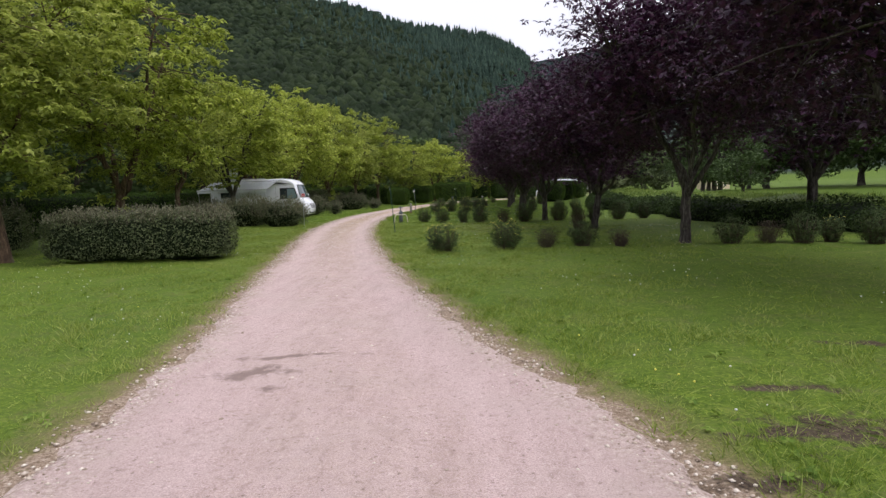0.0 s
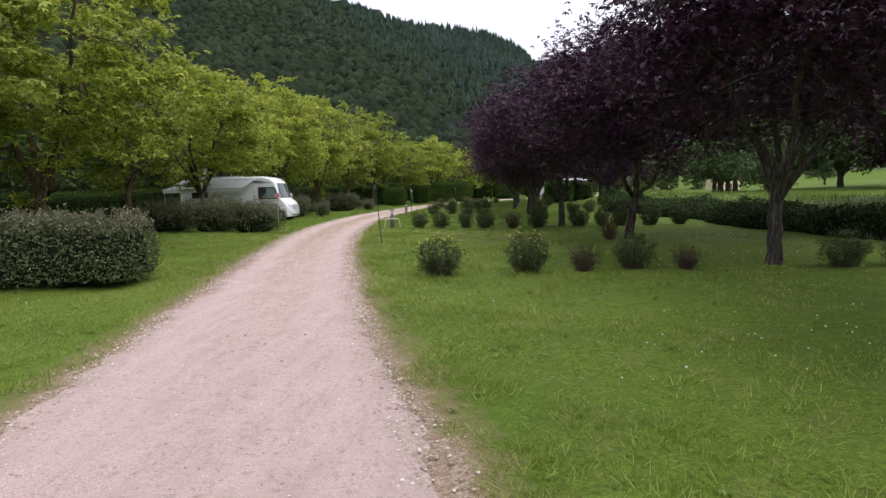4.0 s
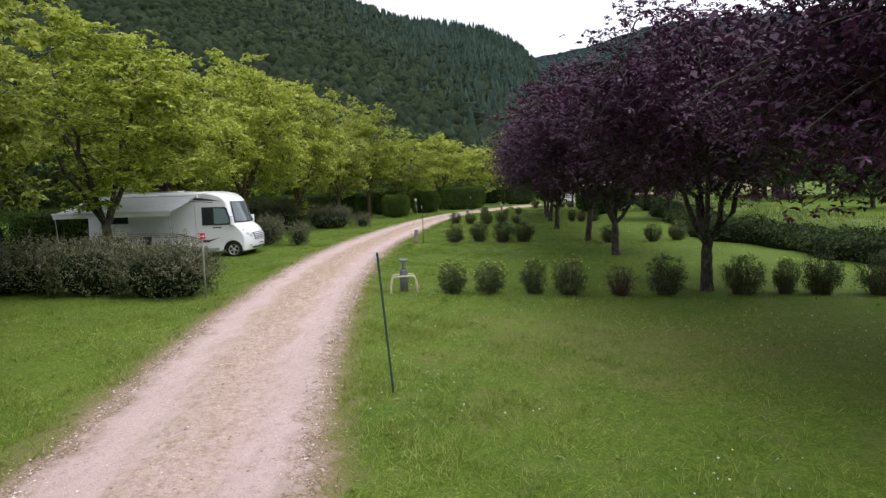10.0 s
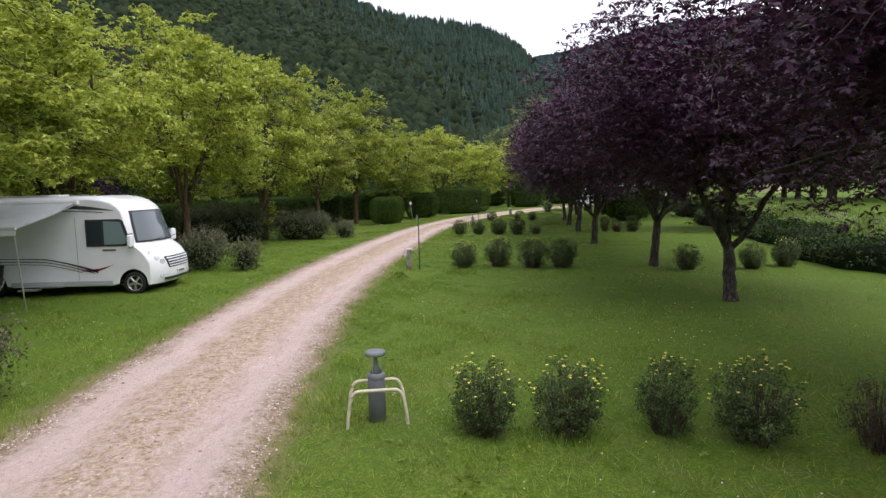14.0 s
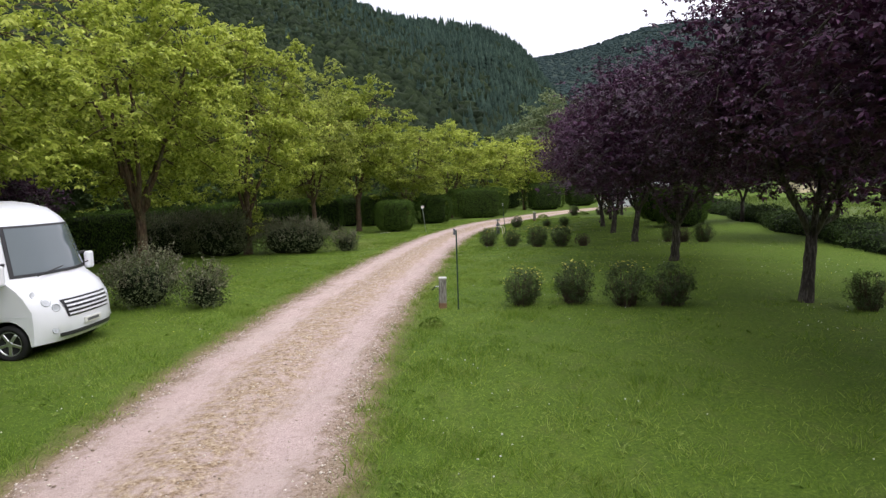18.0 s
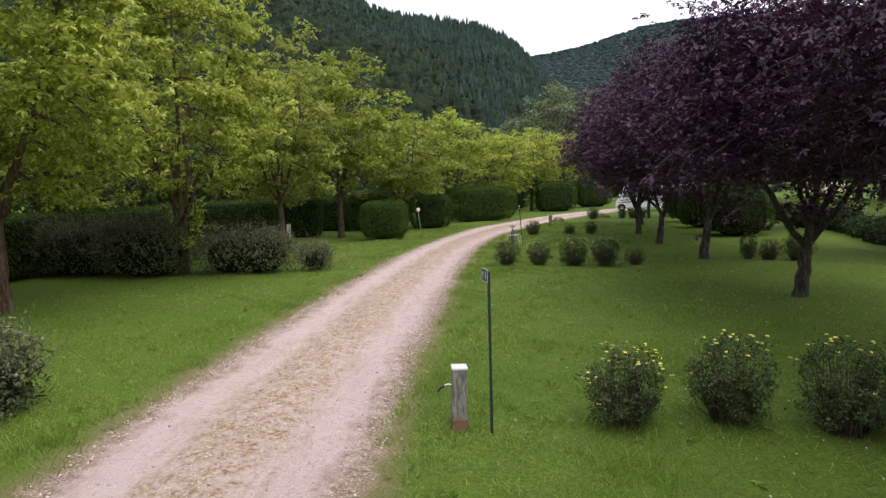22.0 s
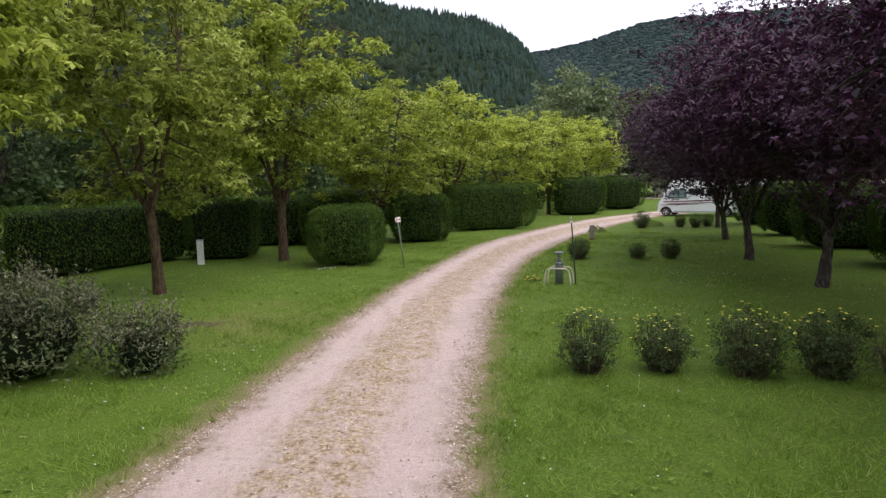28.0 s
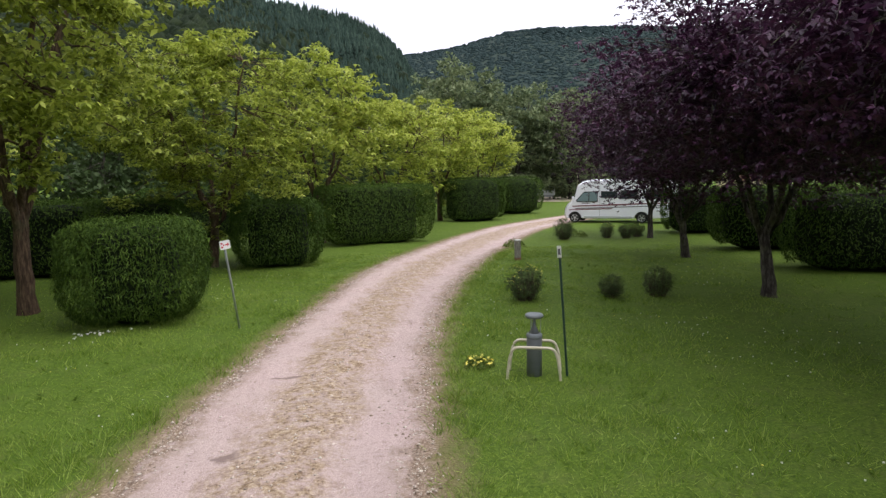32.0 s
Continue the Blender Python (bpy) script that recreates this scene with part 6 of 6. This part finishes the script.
build_pad()


def build_house():
    root = new("house")
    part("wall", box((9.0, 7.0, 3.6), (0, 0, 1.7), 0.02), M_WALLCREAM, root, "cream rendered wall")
    bm = bmesh.new()
    a = [bm.verts.new(p) for p in ((-4.5, -3.5, 3.5), (-4.5, 3.5, 3.5), (-4.5, 0, 5.4), (4.5, -3.5, 3.5), (4.5, 3.5, 3.5), (4.5, 0, 5.4))]
    bm.faces.new((a[0], a[1], a[2]))
    bm.faces.new((a[3], a[5], a[4]))
    bm.faces.new((a[0], a[2], a[5], a[3]))
    bm.faces.new((a[1], a[4], a[5], a[2]))
    bm.faces.new((a[0], a[3], a[4], a[1]))
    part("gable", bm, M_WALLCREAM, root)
    for s in (-1, 1):
        part("roof", box((9.8, 4.4, 0.16), (0, s * 1.95, 4.50), 0.02, turn=None), M_TILE, root).matrix_basis = Matrix.Translation((0, s * 1.95, 4.5)) @ Matrix.Rotation(radians(-s * 28.5), 4, "X") @ Matrix.Translation((0, -s * 1.95, -4.5))
    for x in (-2.4, 2.0):
        w = part("window", box((1.1, 0.1, 1.3), (x, -3.52, 1.7), 0.01), M_SIGNWHITE, root)
        part("pane", box((0.9, 0.06, 1.1), (x, -3.56, 1.7)), M_GLASS, w)
    part("door", box((1.0, 0.1, 2.1), (0, -3.53, 1.05), 0.01), M_BARK_BROWN, root)
    w = part("window", box((0.1, 1.2, 1.3), (-4.52, 0, 1.7), 0.01), M_SIGNWHITE, root)
    part("pane", box((0.06, 1.0, 1.1), (-4.56, 0, 1.7)), M_GLASS, w)
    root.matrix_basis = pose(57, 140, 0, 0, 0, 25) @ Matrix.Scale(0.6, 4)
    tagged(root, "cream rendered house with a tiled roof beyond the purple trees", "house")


build_house()
pole = new("signal_pole")
part("shaft", lathe([(0.09, -0.3), (0.08, 2.5), (0.07, 4.2)], 12), M_PIPE, pole, "", True)
part("cap", lathe([(0.09, 4.2), (0.09, 4.26), (0.03, 4.3)], 12), M_STEEL, pole)
pole.matrix_basis = pose(33.0, 143.0, 0)
tagged(pole, "plain cream pole standing beside the far gravel", "pole")


# ---- grass, clover and stones ----
def lawn_spots(rng, n, reach, y0=1.5, y1=84.0):
    """Random places on the lawn on both sides of the track, thickest beside it."""
    y = rng.uniform(y0, y1, n)
    a, b = road_edges(y)
    d = rng.exponential(reach, n) + 0.04
    x = np.where(rng.random(n) < 0.42, a - d, b + d)
    keep = (x > -15) & (x < 12)
    return x[keep], y[keep], d[keep]


def build_grass():
    """Tufts of blades: short on the mown lawn, longer in patches and along the track."""
    rng = np.random.default_rng(17)
    x, y, d = lawn_spots(rng, 155000, 3.4)
    dens = wiggle(x, y, 0.9, 2.0) + 0.6 * wiggle(x, y, 0.35, 4.0)
    keep = rng.random(len(x)) < np.clip(0.66 + 0.35 * dens, 0.12, 1) * np.clip(d / 0.55, 0.12, 1)
    x, y, d = x[keep], y[keep], d[keep]
    tall = np.clip(0.80 + 0.60 * wiggle(x, y, 1.6, 6.0) + 0.55 * wiggle(x, y, 0.45, 1.0), 0.35, 2.1) + 0.35 * np.exp(-np.abs(d - 0.5) / 0.3) * rng.random(len(x))
    tall *= np.where(y < 15, 0.75, 1.0)
    each = 7
    x, y, tall = (np.repeat(q, each) for q in (x, y, tall))
    n = len(x)
    dx, dy = rng.normal(size=n) * 0.05, rng.normal(size=n) * 0.05
    x, y = x + dx, y + dy
    a, b = road_edges(y)
    keep = (x < a + 0.06) | (x > b - 0.06)
    x, y, tall, dx, dy = (q[keep] for q in (x, y, tall, dx, dy))
    n = len(x)
    h = rng.uniform(0.035, 0.115, n) * tall
    w = rng.uniform(0.003, 0.0065, n)
    az = rng.uniform(0, 2 * math.pi, n)
    base = np.stack([x, y, ground_z(x, y) - 0.012], -1)
    side = np.stack([np.cos(az), np.sin(az), 0 * az], -1) * w[:, None]
    tip = base + np.stack([dx * 1.2 + rng.normal(size=n) * 0.45 * h, dy * 1.2 + rng.normal(size=n) * 0.45 * h, h], -1)
    v = np.stack([base - side, base + side, tip], 1)
    lush = y + 5 * wiggle(x, y, 3.0, 2.0) + rng.normal(size=n) * 2 > 34
    for rows, mat, label in ((~lush, M_BLADE, "short yellowish-green grass blades of the mown lawn"), (lush, M_BLADE_LUSH, "lush deep green grass blades of the mown lawn")):
        me = np_mesh("grass", v[rows].reshape(-1, 3), np.arange(3 * int(rows.sum())).reshape(-1, 3))
        tagged(place_mesh("grass", me, mat), label, "grass", kind="stuff")
    # flat rosettes of broad-leaved weeds among the blades
    x, y, d = lawn_spots(rng, 4500, 3.0, 2.5, 78.0)
    keep = (wiggle(x, y, 1.3, 3.0) + 0.5 * wiggle(x, y, 0.5, 7.0) > 0.1) & (d > 0.25)
    hubs = np.stack([x[keep], y[keep], ground_z(x[keep], y[keep]) + 0.035], -1)
    v, f = rosettes(rng, hubs, 6, 0.055, 0.026, 0.3)
    tagged(place_mesh("lawn_weeds", np_mesh("lawn_weeds", v, f), M_WEED_LEAF), "flat broad-leaved weeds scattered in the mown lawn", "weeds", kind="stuff")



build_grass()


def build_clover():
    """White clover heads and a few yellow ones on the lawn."""
    rng = np.random.default_rng(23)
    for name, count, mat, label in (("clover_flowers", 1300, M_SIGNWHITE, "tiny white clover heads scattered on the lawn"), ("lawn_buttercups", 260, M_FLOWER, "tiny yellow flowers scattered on the lawn")):
        x, y = rng.uniform(-10, 10, count * 4), rng.uniform(3, 80, count * 4)
        a, b = road_edges(y)
        ok = ((x < a - 0.5) | (x > b + 0.5)) & (wiggle(x, y, 3.0, 9.0) > 0.25)
        x, y = x[ok][:count], y[ok][:count]
        p = np.stack([x, y, ground_z(x, y) + rng.uniform(0.05, 0.09, len(x))], -1)
        v, f = scatter_crowns(rng, p[:, :2], p[:, 2], rng.uniform(0.006, 0.013, len(x)), 0.8, icosphere(1), 0.12)
        tagged(place_mesh(name, np_mesh(name, v, f), mat), label, "flowers", kind="stuff")


build_clover()




def build_stones():
    """Loose stones on the track: thick along the sides and on the crown."""
    rng = np.random.default_rng(29)
    y = rng.uniform(2.5, 84, 30000)
    a, b = road_edges(y)
    u = rng.random(len(y))
    c = np.where(u < 0.38, 0.95 + rng.normal(size=len(y)) * 0.09, np.where(u < 0.68, -0.97 + rng.normal(size=len(y)) * 0.08, np.where(u < 0.88, rng.normal(size=len(y)) * 0.16, rng.uniform(-0.9, 0.9, len(y)))))
    x = a + (b - a) * (c + 1) / 2
    keep = ((np.abs(c) > 0.75) & (wiggle(x, y, 1.1, 4.0) + 0.6 * wiggle(x, y, 0.4, 6.0) > -0.35)) | (rng.random(len(y)) < np.clip(y / 45, 0.15, 1))
    x, y, c = x[keep], y[keep], c[keep]
    z = 0.012 + 0.035 * np.exp(-((c / 0.22) ** 2)) - 0.02 * np.exp(-(((np.abs(c) - 0.5) / 0.2) ** 2)) + 0.010 * wiggle(x, y, 0.5) + 0.014 * wiggle(x, y, 1.9)
    z = np.where(np.abs(c) > 1, np.maximum(z * 0, ground_z(x, y)), z)
    v, f = scatter_crowns(rng, np.stack([x, y], -1), z + 0.002, rng.uniform(0.005, 0.013, len(x)) * rng.choice([1.0, 1.0, 1.9], len(x)), 0.6, PEBBLE, 0.2)
    n = Nodes("loose_pale_stones", 0.9, 0.15)
    g = n.t.nodes.new("ShaderNodeNewGeometry")
    n.colour(n.ramp(g.outputs["Random Per Island"], (0.0, (0.26, 0.20, 0.15)), (0.45, (0.52, 0.43, 0.36)), (1.0, (0.76, 0.69, 0.62))))
    tagged(place_mesh("loose_stones", np_mesh("loose_stones", v, f), n.m), "loose pale stones on the gravel track", "stones", kind="stuff")


build_stones()
